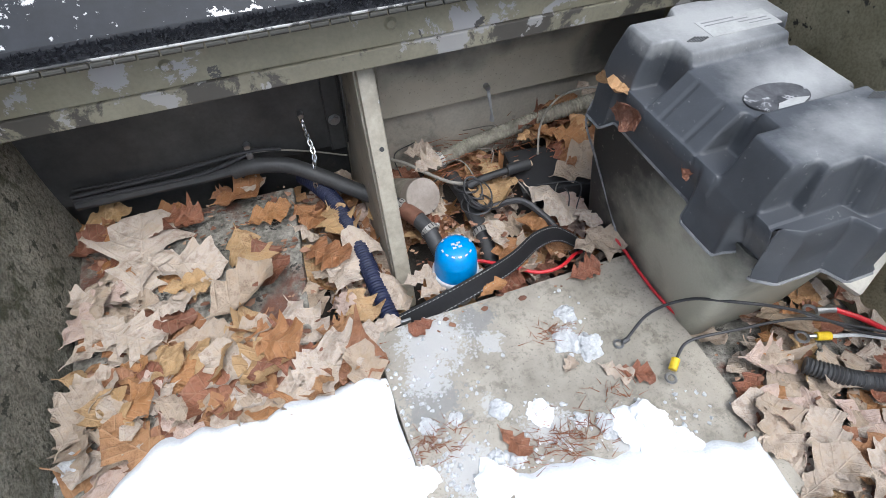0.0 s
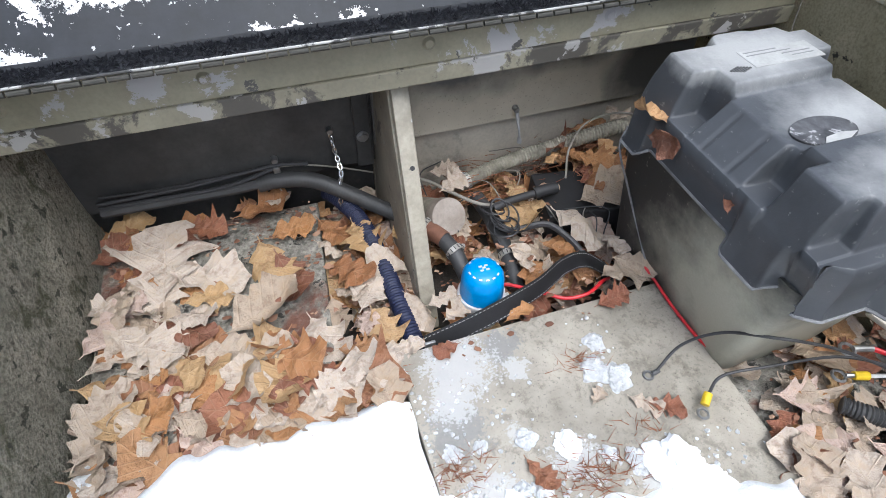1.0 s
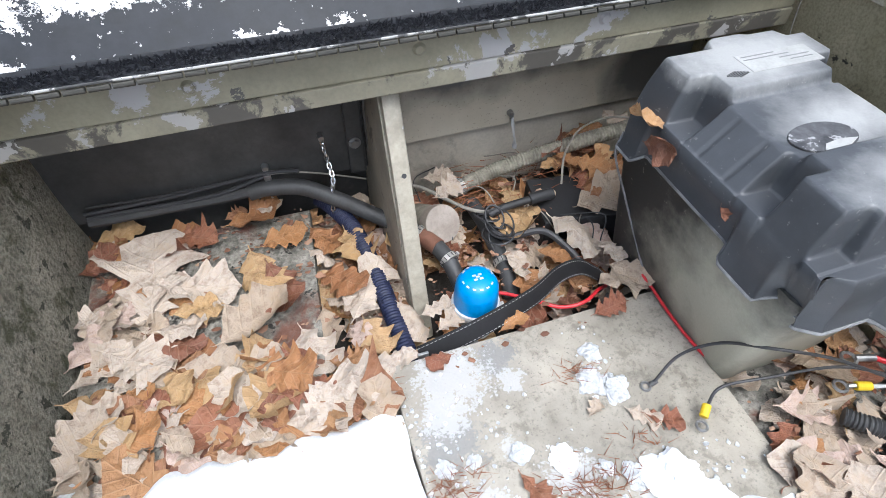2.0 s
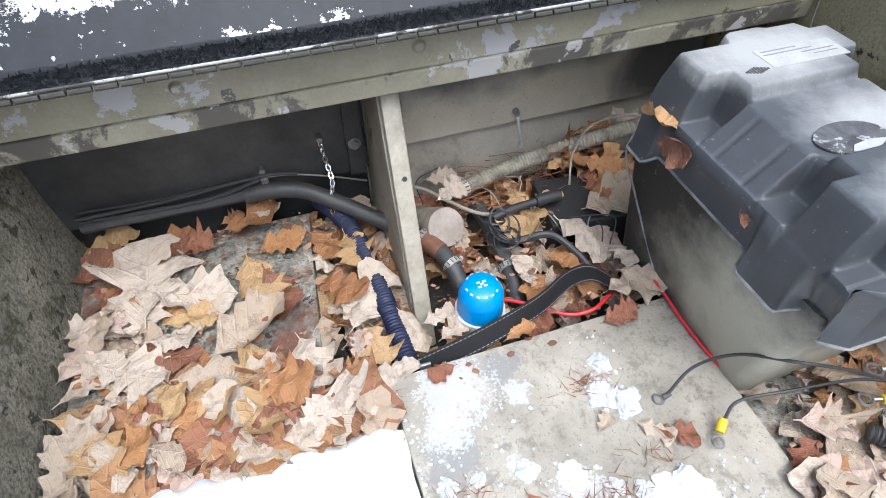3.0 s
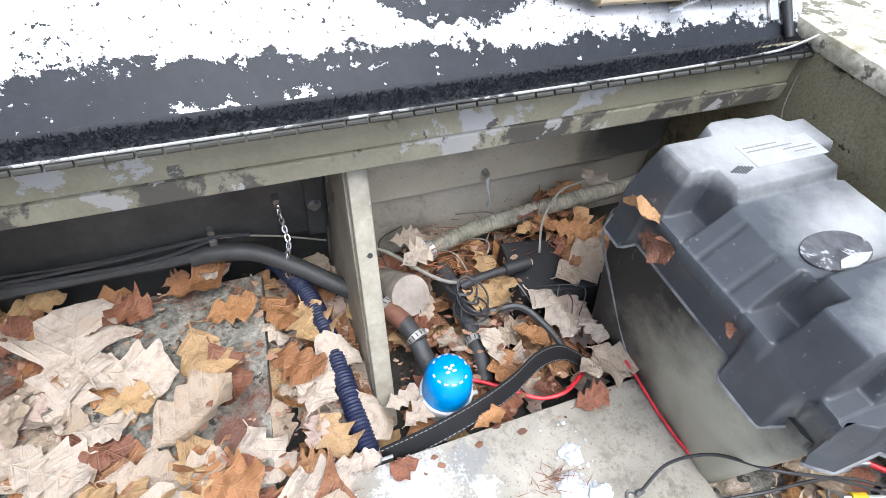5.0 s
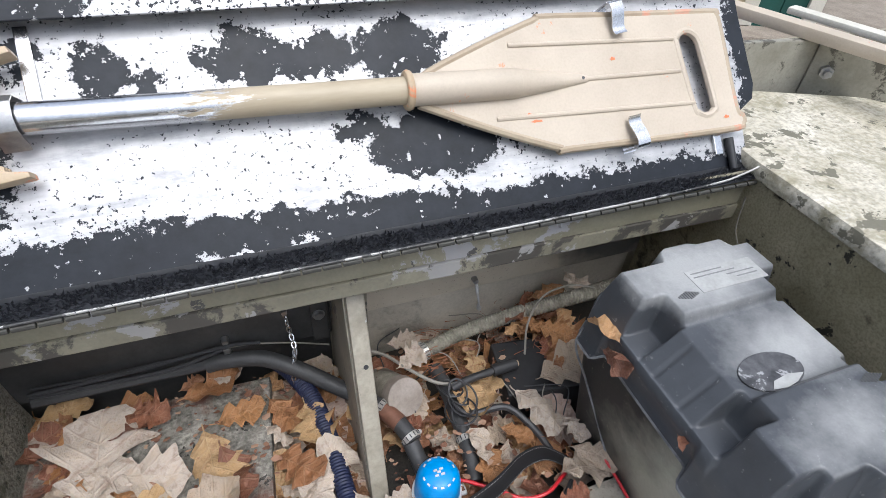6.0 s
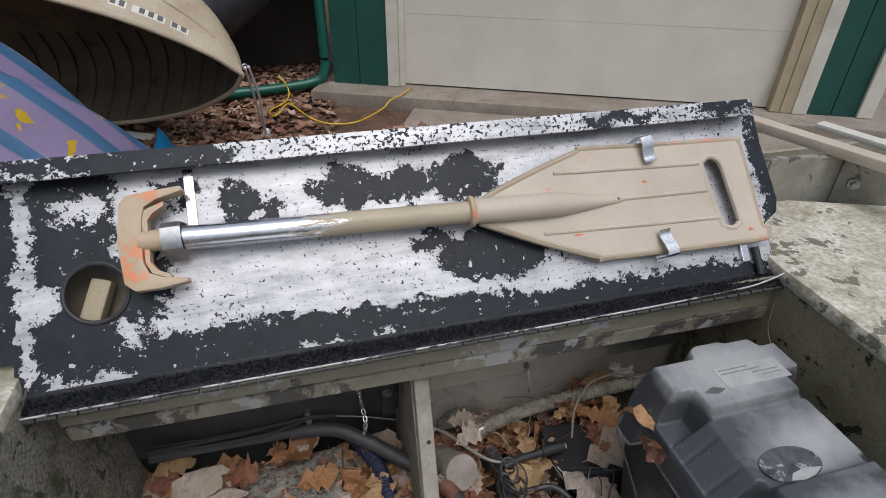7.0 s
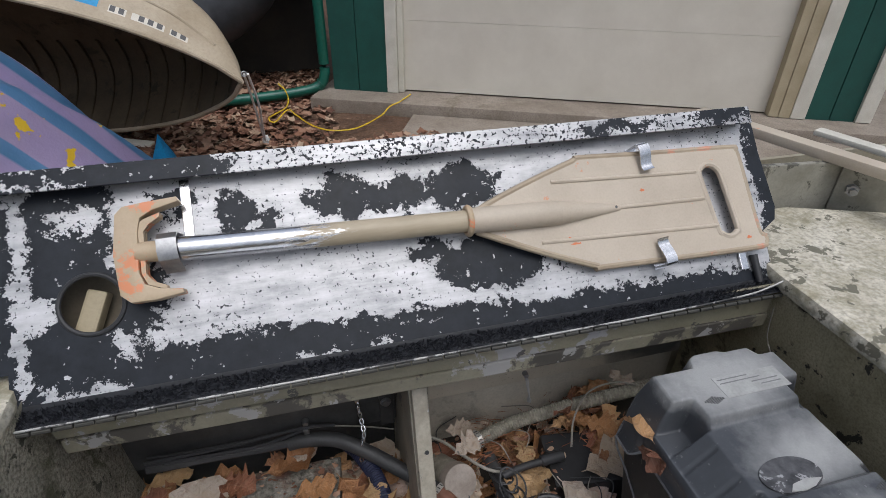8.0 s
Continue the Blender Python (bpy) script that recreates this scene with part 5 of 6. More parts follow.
def build_bilge():
    p = thing("bilge_pump", pose(0.186, 0.443, 0.418), "bilge pump with bright blue cap, white base", "pump")
    part("base", cyl((0, 0, -0.03), (0, 0, 0.044), 0.031, 0.0285, 32, None, 0.003), "white_plastic", p, "white strainer base", True)
    part("base_flange", cyl((0, 0, 0.04), (0, 0, 0.0515), 0.0335, None, 32, None, 0.0015), "white_plastic", p, "", True)
    cap = cyl((0, 0, 0.052), (0, 0, 0.078), 0.0305, 0.0295, 36)
    prof = [(0.0295, 0.078), (0.0283, 0.0875), (0.0238, 0.0965), (0.016, 0.1015), (0.0, 0.1025)]
    c = bmesh.new()
    rows = [[c.verts.new((r * math.cos(math.tau * k / 36), r * math.sin(math.tau * k / 36), z)) for k in range(36)] for r, z in prof[:-1]]
    for a, b in zip(rows, rows[1:]):
        for k in range(36):
            c.faces.new((a[k], a[(k + 1) % 36], b[(k + 1) % 36], b[k]))
    c.faces.new(rows[-1])
    cap = part("cap", join(cap, c), "blue_cap", p, "bright blue round cap", True)
    for k in range(14):
        a = math.tau * k / 14 + 0.1
        if k % 7 == 6:
            continue
        part("cap_mark", box(-0.0011, 0.0011, -0.0022, 0.0022, 0, 0.0006), "white_plastic", cap).matrix_local = pose(0.0205 * math.cos(a), 0.0205 * math.sin(a), 0.0998, 0, 0, math.degrees(a)) @ pose(0, 0, 0, 0, 26, 0)
    for x, y in ((-0.004, 0.003), (0.004, 0.003), (-0.004, -0.004), (0.004, -0.004), (0, 0)):
        part("cap_mark", box(x - 0.0024, x + 0.0024, y - 0.0014, y + 0.0014, 0.1012, 0.1024), "white_plastic", cap)
    part("outlet", cyl((0.0, 0.02, 0.02), (-0.012, 0.075, 0.055), 0.012, None, 20), "grey_hose", p, "grey outlet spout", True)
    part("side_lug", box(0.026, 0.044, -0.008, 0.008, 0.008, 0.03, 0.003), "white_plastic", p)

    def hose(name, label, mat, pts, r, ribs=0.0, pitch=0.006, clamps=()):
        t = thing(name, None, label, "hose", "bilge hoses")
        part("tube", tube(pts, r, 14, 10, ribs, pitch), mat, t, "", True)
        for at, way in clamps:
            clamp(t, at, way, r + 0.0018)
        return t
    hose("discharge_hose", "dusty black hose running to the pump", "grey_hose", [(-0.078, 0.7085, 0.514), (-0.05, 0.705, 0.518), (0.0, 0.697, 0.512), (0.05, 0.675, 0.49), (0.09, 0.645, 0.477), (0.13, 0.612, 0.468), (0.155, 0.585, 0.466)], 0.0125, 0.00012, 0.005, [((0.153, 0.588, 0.466), (0.6, -0.75, 0))])
    j = thing("pipe_joint", None, "rusty copper coupling between hose and pump", "coupling")
    part("sleeve", cyl((0.152, 0.588, 0.466), (0.17, 0.556, 0.464), 0.0135, None, 20), "copper", j, "", True)
    part("spout", cyl((0.168, 0.56, 0.464), (0.181, 0.525, 0.458), 0.0125, None, 20), "grey_hose", j, "", True)
    clamp(j, (0.179, 0.531, 0.459), (0.35, -0.93, -0.15), 0.0145)
    hose("bilge_hose", "navy blue corrugated hose among the leaves", "blue_hose", [(0.02, 0.715, 0.468), (0.034, 0.695, 0.467), (0.057, 0.64, 0.464), (0.068, 0.567, 0.46), (0.072, 0.504, 0.457), (0.075, 0.45, 0.452), (0.079, 0.395, 0.44)], 0.0128, 0.0007, 0.0045)
    hose("vent_hose", "tan oversprayed corrugated hose along the bulkhead", "tan_hose", [(0.232, 0.664, 0.468), (0.28, 0.674, 0.474), (0.329, 0.679, 0.482), (0.38, 0.675, 0.494), (0.43, 0.668, 0.508), (0.53, 0.655, 0.53), (0.6, 0.66, 0.53)], 0.0125, 0.0008, 0.005, [((0.246, 0.667, 0.47), (1, 0.2, 0.1))])
    hose("drain_hose", "black hose with a steel clamp", "grey_hose", [(0.255, 0.64, 0.455), (0.259, 0.59, 0.455), (0.259, 0.546, 0.45), (0.257, 0.495, 0.442), (0.25, 0.455, 0.43)], 0.0125, 0, 0.005, [((0.258, 0.512, 0.445), (-0.03, -1, -0.15))])
    c = thing("capped_pipe", None, "tan painted capped pipe end", "pipe")
    part("pipe", cyl((0.165, 0.665, 0.42), (0.184, 0.605, 0.463), 0.0285, None, 28), "tan_hose", c, "", True)
    part("cap", cyl((0.184, 0.605, 0.463), (0.189, 0.588, 0.4775), 0.0305, 0.0295, 28, None, 0.002), "cap_tan", c, "tan domed cap", True)
    b = thing("ballast_slab", pose(0.405, 0.585, 0.39, 0, 0, -8), "dark damp rubber slab in the bilge", "slab")
    part("slab", box(-0.058, 0.075, -0.05, 0.055, 0.0, 0.082, 0.004), "rubber", b)

    # webbing strap
    s = thing("tie_down_strap", None, "black webbing strap with pale stitched edges", "strap")
    pts = [(0.09, 0.393, 0.452), (0.148, 0.393, 0.470), (0.207, 0.40, 0.482), (0.262, 0.416, 0.483), (0.305, 0.434, 0.489), (0.337, 0.436, 0.490), (0.362, 0.428, 0.476), (0.385, 0.42, 0.455)]
    line = curve_points(pts, 14)
    n = len(line) - 1

    def ribbon(lo, hi, lift):
        def fn(u, v):
            i = min(n - 1, int(u * n))
            q = line[i].lerp(line[i + 1], u * n - i)
            lean = Vector((-0.12, 0.62 - 0.5 * u, 0.78 - 0.2 * u)).normalized()
            return q + lean * (lo + (hi - lo) * v) + Vector((0, -0.6, 0.4)) * lift
        return sheet(90, 2, fn, None, 0.0016)
    part("webbing", ribbon(-0.014, 0.014, 0.0), "rubber", s, "", True)
    for lo in (-0.0115, 0.0105):
        def dash(k, lo=lo):
            def fn(u, v):
                w = (k + 0.6 * u) / 70 * n
                i = min(n - 1, int(w))
                q = line[i].lerp(line[i + 1], w - i)
                f = w / n
                lean = Vector((-0.12, 0.62 - 0.5 * f, 0.78 - 0.2 * f)).normalized()
                return q + lean * (lo + 0.001 * v) + Vector((0, -0.6, 0.4)) * 0.0024
            return fn
        c2 = None
        for k in range(70):
            c2 = sheet(2, 1, dash(k), c2)
        part("stitching", c2, "stitch", s, "pale stitching")
    part("buckle", box(0.086, 0.1, 0.385, 0.389, 0.445, 0.468, 0.001), "steel", s)

    def wire(name, label, mat, pts, r, group="bilge wires"):
        t = thing(name, None, label, "wire", group)
        part("lead", tube(pts, r, 8, 10), mat, t, "", True)
        return t
    wire("wire", "thin pale wire clipped along the bulkhead", "pale_wire", [(-0.1, 0.714, 0.537), (-0.038, 0.712, 0.537), (0.0, 0.712, 0.53), (0.046, 0.714, 0.512), (0.1, 0.714, 0.488)], 0.0014)
    wire("wire", "thin black wire lying against the bulkhead", "rubber", [(-0.293, 0.714, 0.541), (-0.2, 0.713, 0.537), (-0.1, 0.712, 0.54), (-0.04, 0.712, 0.542)], 0.002)
    wire("cable", "black sheathed cable running into the clip", "grey_hose", [(-0.3, 0.715, 0.513), (-0.2, 0.714, 0.512), (-0.12, 0.711, 0.512), (-0.06, 0.707, 0.517)], 0.0078)
    wire("wire", "black cable drooping along the bulkhead", "grey_wire", [(-0.3, 0.716, 0.522), (-0.2, 0.712, 0.520), (-0.12, 0.71, 0.522), (-0.05, 0.712, 0.536)], 0.0032)
    wire("wire", "black cable clipped along the bulkhead", "grey_wire", [(-0.3, 0.714, 0.53), (-0.17, 0.712, 0.533), (-0.05, 0.712, 0.541), (0.0, 0.712, 0.533)], 0.003)
    wire("wire", "pale wire over the capped pipe", "pale_wire", [(0.13, 0.70, 0.485), (0.176, 0.668, 0.488), (0.207, 0.626, 0.489), (0.242, 0.591, 0.486), (0.289, 0.578, 0.484)], 0.0028)
    wire("wire", "grey wire looping from the vent hose", "pale_wire", [(0.384, 0.587, 0.505), (0.405, 0.625, 0.53), (0.45, 0.66, 0.545), (0.5, 0.66, 0.555), (0.53, 0.64, 0.56)], 0.0018)
    wire("wire", "black cable branching off the wire bundle", "grey_wire", [(0.25, 0.56, 0.478), (0.27, 0.532, 0.476), (0.322, 0.523, 0.482), (0.35, 0.49, 0.47), (0.368, 0.455, 0.45), (0.38, 0.43, 0.43)], 0.0052)
    wire("wire", "black lead under the battery strap", "grey_wire", [(0.30, 0.39, 0.44), (0.33, 0.375, 0.45), (0.35, 0.385, 0.455), (0.37, 0.40, 0.46)], 0.003)
    k = thing("cable_connector", None, "black taped cable connector with orange tip", "connector")
    part("sheath", tube([(0.257, 0.575, 0.487), (0.287, 0.58, 0.49), (0.33, 0.582, 0.492)], 0.0062, 12, 8), "rubber", k, "", True)
    part("plug", tube([(0.328, 0.582, 0.492), (0.35, 0.583, 0.493), (0.368, 0.583, 0.493)], 0.0095, 12, 8), "rubber", k, "", True)
    part("tip", cyl((0.367, 0.583, 0.493), (0.372, 0.583, 0.493), 0.005, None, 10), "handle", k, "orange tip")
    rng = random.Random(8)
    lb = thing("wire_coil", None, "coiled grey wires tied beside the pump", "wire", "bilge wires")
    for q in range(7):
        part("loop", torus(pose(0.262 + rng.uniform(-0.01, 0.012), 0.566 + rng.uniform(-0.03, 0.015), 0.478 + q * 0.002, rng.uniform(-35, 35), rng.uniform(-35, 35), 0), rng.uniform(0.013, 0.024), 0.0014, 26, 6, 1.3), "grey_wire", lb, "", True)
    for q in range(10):
        x, y = rng.uniform(0.16, 0.42), rng.uniform(0.45, 0.68)
        wire("twig", "dry root or twig among the leaves", "pale_wire" if q % 2 else "grey_wire", [(x, y, 0.455), (x + rng.uniform(-0.03, 0.03), y + 0.03, 0.475 + rng.random() * 0.02), (x + rng.uniform(-0.05, 0.05), y + 0.06, 0.47)], 0.001, "twigs")
    wire("wire", "red wire under the strap", "red_wire", [(0.215, 0.452, 0.463), (0.232, 0.442, 0.465), (0.261, 0.419, 0.468), (0.292, 0.396, 0.468), (0.324, 0.391, 0.472), (0.355, 0.405, 0.47), (0.38, 0.42, 0.45)], 0.0026)
    wire("wire", "red wire along the box's foot", "red_wire", [(0.42, 0.41, 0.48), (0.423, 0.382, 0.476), (0.423, 0.332, 0.472), (0.427, 0.281, 0.470), (0.44, 0.24, 0.468)], 0.0022)
    # leads before the box
    g = wire("battery_lead", "grey lead with ring terminal on the plate", "grey_wire", [(0.345, 0.2565, 0.4715), (0.378, 0.267, 0.5), (0.41, 0.252, 0.534), (0.431, 0.2136, 0.57), (0.492, 0.187, 0.56), (0.556, 0.163, 0.53), (0.6, 0.15, 0.505), (0.66, 0.13, 0.486)], 0.0019, "battery leads")
    part("ring_terminal", torus(pose(0.3355, 0.2565, 0.4675), 0.0055, 0.0018, 20, 6), "steel", g, "steel ring terminal", True)
    part("terminal_sleeve", cyl((0.341, 0.256, 0.469), (0.35, 0.257, 0.472), 0.0032, None, 10), "ink", g)
    g = wire("battery_lead", "grey lead with yellow ring terminal", "grey_wire", [(0.381, 0.207, 0.482), (0.4, 0.216, 0.499), (0.449, 0.205, 0.512), (0.54, 0.19, 0.51), (0.6, 0.16, 0.504), (0.663, 0.125, 0.494)], 0.0019, "battery leads")
    part("terminal_sleeve", cyl((0.371, 0.198, 0.478), (0.382, 0.208, 0.482), 0.0052, None, 12, None, 0.001), "yellow", g, "yellow crimp sleeve")
    part("ring_terminal", torus(pose(0.364, 0.190, 0.476), 0.006, 0.0018, 20, 6), "steel", g, "", True)
    g = wire("battery_lead", "white lead with yellow ring terminal", "white_plastic", [(0.572, 0.163, 0.492), (0.61, 0.15, 0.492), (0.65, 0.131, 0.487)], 0.0026, "battery leads")
    part("terminal_sleeve", cyl((0.556, 0.169, 0.492), (0.573, 0.163, 0.492), 0.0055, None, 12, None, 0.001), "yellow", g, "yellow crimp sleeve")
    part("ring_terminal", torus(pose(0.541, 0.175, 0.49), 0.0075, 0.002, 20, 6), "steel", g, "", True)
    part("tongue", cyl((0.548, 0.172, 0.491), (0.557, 0.169, 0.492), 0.003, None, 8), "steel", g)
    g = wire("battery_lead", "red lead with large steel ring", "red_wire", [(0.606, 0.19, 0.495), (0.63, 0.165, 0.494), (0.66, 0.13, 0.486)], 0.0035, "battery leads")
    part("ring_terminal", torus(pose(0.577, 0.2, 0.493), 0.0085, 0.0022, 20, 6), "steel", g, "", True)
    part("tongue", cyl((0.584, 0.198, 0.493), (0.606, 0.19, 0.495), 0.0045, None, 10), "steel", g)
    hose("wiring_loom", "black corrugated loom lying on leaves", "grey_hose", [(0.525, 0.147, 0.478), (0.545, 0.125, 0.482), (0.58, 0.1, 0.482), (0.66, 0.07, 0.478)], 0.0105, 0.001, 0.0045)
    x = thing("foam_scrap", pose(0.64, 0.215, 0.535, 20, -30, 25), "torn pale foam scrap beside the box", "foam")
    part("scrap", box(-0.03, 0.035, -0.02, 0.022, -0.008, 0.008, 0.005), "trim_white", x)
    part("prop", box(-0.01, 0.01, -0.008, 0.008, -0.075, -0.007, 0.002), "trim_tan", x)

    # chain, clips and bracket on the bulkhead
    ch = thing("chain", None, "small steel chain hanging from the bulkhead", "chain")
    line = curve_points([(0.041, 0.714, 0.579), (0.044, 0.709, 0.545), (0.046, 0.69, 0.522), (0.039, 0.678, 0.5), (0.036, 0.67, 0.47)], 5)
    for i, (a, b) in enumerate(zip(line, line[1:])):
        m = Matrix.Translation((a + b) / 2) @ (b - a).to_track_quat("Y", "Z").to_matrix().to_4x4() @ pose(0, 0, 0, 0, 90 * (i % 2), 0)
        part("link", torus(m, 0.003, 0.0011, 14, 6, 1.7), "chrome", ch, "", True)
    part("screw", cyl((0.041, 0.722, 0.582), (0.041, 0.711, 0.582), 0.005, 0.0042, 12), "steel", ch, "", True)
    for x, z, lab in ((-0.047, 0.543, "steel cable clip on the bulkhead"), (0.349, 0.553, "pale cable tie on the bulkhead")):
        q = thing("cable_clip", pose(x, 0.72, z), lab, "clip", "cable clips")
        part("screw", cyl((0, 0.002, 0.004), (0, -0.008, 0.004), 0.0055, 0.0045, 12), "steel", q, "", True)
        if x < 0:
            part("loop", box(-0.005, 0.005, -0.014, -0.001, -0.028, -0.003, 0.002), "steel", q)
        else:
            part("tie", tube([(0.0, -0.009, 0.0), (0.003, -0.013, -0.02), (0.007, -0.015, -0.045), (0.009, -0.013, -0.06)], 0.0042, 8, 8, flat=0.45), "white_plastic", q, "white nylon tie", True)
    br = thing("bracket", None, "tan steel bracket bolted to the bulkhead", "bracket")
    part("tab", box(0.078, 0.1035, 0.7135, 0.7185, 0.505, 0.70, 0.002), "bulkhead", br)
    part("bolt_head", cyl((0.0895, 0.7133, 0.563), (0.0895, 0.7075, 0.563), 0.007, None, 6), "steel", br)
    part("washer", cyl((0.0895, 0.7138, 0.563), (0.0895, 0.712, 0.563), 0.0095, None, 18), "steel", br)
    br = thing("bracket", None, "narrow tan bracket behind the post", "bracket")
    part("tab", box(0.143, 0.165, 0.7135, 0.7185, 0.45, 0.70, 0.002), "post", br)
    part("bolt_head", cyl((0.15, 0.7133, 0.60), (0.15, 0.7075, 0.60), 0.006, None, 6), "steel", br)
    h = thing("grass_blade", None, "dry straw hanging off the hinge rail", "straw")
    part("blade", tube([(0.676, 0.566, 0.765), (0.672, 0.555, 0.72), (0.668, 0.535, 0.70), (0.65, 0.52, 0.70)], 0.0008, 5, 8), "pale_wire", h)


# ---- beyond the boat ----
def build_rear_quarter():
    """The inner hull side and gunwale boards behind the right-hand deck."""
    q = thing("hull_side", None, "grey-tan riveted hull side behind the deck", "hull side", kind="structure")

    def wall(x0, y0, x1, y1, z0, z1, mat="hull_inner", th=0.012):
        d = Vector((x1 - x0, y1 - y0, 0))
        ob = part("hull_panel", box(0, d.length, 0, th, z0, z1, 0.002), mat, q)
        ob.matrix_world = Matrix.Translation((x0, y0, 0)) @ Matrix.Rotation(math.atan2(d.y, d.x), 4, "Z")
    wall(0.70, 0.789, 0.960, 0.759, 0.70, 0.895)
    wall(0.951, 0.756, 1.10, 0.58, 0.70, 0.895)
    part("bolt", cyl((0.966, 0.735, 0.850), (0.956, 0.722, 0.850), 0.0065, None, 6), "steel", q)
    part("nut", cyl((0.969, 0.738, 0.850), (0.961, 0.729, 0.850), 0.011, None, 6), "steel", q)

    def board(name, a, b, w, h, mat, label):
        a, b = Vector(a), Vector(b)
        d = b - a
        t = thing(name, Matrix.Translation(a) @ Matrix.Rotation(math.atan2(d.y, d.x), 4, "Z"), label, "board", "gunwale boards")
        part("plank", box(0, d.length, -w / 2, w / 2, -h / 2, h / 2, 0.004), mat, t, "", True)
    board("gunwale_board", (0.845, 1.03, 0.906), (1.04, 0.45, 0.906), 0.034, 0.02, "paddle", "tan painted wooden gunwale board")
    board("gunwale_board", (1.02, 0.89, 0.90), (1.16, 0.42, 0.90), 0.03, 0.012, "trim_white", "weathered pale gunwale board with flaking paint")
    part("hull_panel", box(0.70, 1.6, 0.98, 0.99, 0.3, 0.80), "paint_tan", q)


FB = Vector((-0.232, 2.887, 0.51))
FD, FU = Vector((-0.927, 0.376, 0.003)).normalized(), Vector((-0.212, -0.529, 0.822)).normalized()
FK = FU.cross(FD).normalized()
FK = FK if FK.y > 0 else -FK


def far_hull(s, v, off=0.0):
    """A point of the overturned hull: s metres from the bow, v -1 to 1 from lower gunwale over the keel to the upper."""
    half = 0.57 * (1 - math.exp(-s / 0.58)) + 0.035 * smooth(0, 0.08, s)
    deep = 0.46 * (1 - math.exp(-s / 0.16))
    a = abs(v)
    q = (1 - (1 - a) ** 2.4) ** 0.8 if a < 1 else 1.0
    w = half * math.copysign(q, v)
    d = deep * (1 - a ** 2.6) + 0.02
    rake = -0.10 * (d / 0.42)
    return FB + FD * (s - rake * 0.4) + FU * w + FK * (d + off)


def build_yard():
    b = thing("overturned_boat", None, "overturned tan camo boat with dark inside", "boat")
    part("outer_hull", sheet(50, 40, lambda u, v: far_hull(2.8 * u ** 1.6, v * 2 - 1, 0.012)), "far_boat", b, "tan camo painted hull", True)
    part("inner_hull", sheet(50, 40, lambda u, v: far_hull(2.8 * u ** 1.6, v * 2 - 1) * 1.0), "far_boat_inner", b, "ribbed inside with shade put into its colour", True)
    for side in (1, -1):
        part("gunwale", tube([far_hull(s, side, 0.004) for s in (0.0, 0.03, 0.1, 0.25, 0.5, 0.9, 1.4, 2.0, 2.8)], 0.012, 8, 8), "far_boat", b, "", True)
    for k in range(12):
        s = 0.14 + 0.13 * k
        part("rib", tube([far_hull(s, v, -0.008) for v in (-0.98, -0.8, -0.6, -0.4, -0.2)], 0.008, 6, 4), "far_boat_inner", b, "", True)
    part("spray_rail", tube([far_hull(s, 0.8, 0.016) for s in (0.1, 0.3, 0.6, 1.0, 1.6)], 0.008, 6, 8), "far_boat", b, "", True)
    # registration as plain bars on pale plates, and the blue decal
    for k, (s, l) in enumerate(((0.19, 0.065), (0.275, 0.12), (0.415, 0.065))):
        def strip(u, v, s=s, l=l):
            return far_hull(s + l * u, 0.955 - 0.04 * v, 0.0155)
        part("number_plate", sheet(6, 3, strip), "trim_white", b, "pale strip")
        for q in range(max(2, int(l / 0.034))):
            def bar(u, v, s=s, q=q):
                return far_hull(s + 0.008 + q * 0.033 + 0.02 * u, 0.951 - 0.032 * v, 0.0185)
            part("number_bar", sheet(2, 2, bar), "ink", b, "plain dark bar")
    part("decal", sheet(6, 3, lambda u, v: far_hull(0.52 + 0.09 * u, 0.95 - 0.05 * v, 0.016)), M["decal"], b, "bright blue decal")
    t = thing("bow_rope", None, "frayed white rope hanging from the bow", "rope")
    top = far_hull(0.0, 0.3, 0.05)
    end = Vector((-0.19, 3.36, 0.03))
    for o in (0.0, 0.018):
        part("strand", tube([top + Vector((o, 0, 0)), top.lerp(end, 0.4) + Vector((o * 1.4, 0, 0.01)), top.lerp(end, 0.75) + Vector((o * 0.5, 0, 0)), end], 0.0065, 6, 10), "rope", t, "", True)
    part("eye", torus(Matrix.Translation(top) @ pose(0, 0, 0, 80, 0, 20), 0.012, 0.004), "steel", t, "steel bow eye", True)
    c = bmesh.new()
    bmesh.ops.create_icosphere(c, subdivisions=3, radius=0.03)
    for v in c.verts:
        v.co = Vector((v.co.x * 0.75, v.co.y * 0.75, v.co.z * 1.5)) * (1 + 0.25 * noise.noise(v.co * 60))
    ob = part("knot", c, "rope", t, "frayed knot", True)
    ob.location = end + Vector((0.005, 0, 0.005))

    # striped tarp over a low stack
    def tarp(u, v):
        x, y = -2.6 + 2.25 * u, 2.75 - 1.1 * v
        ridge = 0.98 * (1 - max(0.0, (x + 1.3) / 0.9) ** 2)
        across = 1 - abs((y - 2.2) / 0.55) ** 2.2
        z = max(0.0, ridge * max(0.0, across))
        z += 0.035 * noise.noise((x * 2.2 + y, y * 3.0, 1)) * min(1, z * 6) + 0.035 * math.sin((x * 1.3 - y) * 15 + 2.5 * noise.noise((x * 2, y * 2, 9))) * min(1, z * 5)
        return (x + 0.02 * noise.noise((x * 4, y * 4, 5)), y, max(0.006, z))
    w = thing("striped_tarp", None, "lavender and blue striped tarp with yellow splashes", "tarp")
    part("cloth", sheet(90, 60, tarp, None, 0.004), "tarp", w, "", True)
    k = thing("blue_scrap", pose(-0.70, 3.07, 0.0, 0, 0, 25), "crumpled bright blue plastic scrap", "plastic")
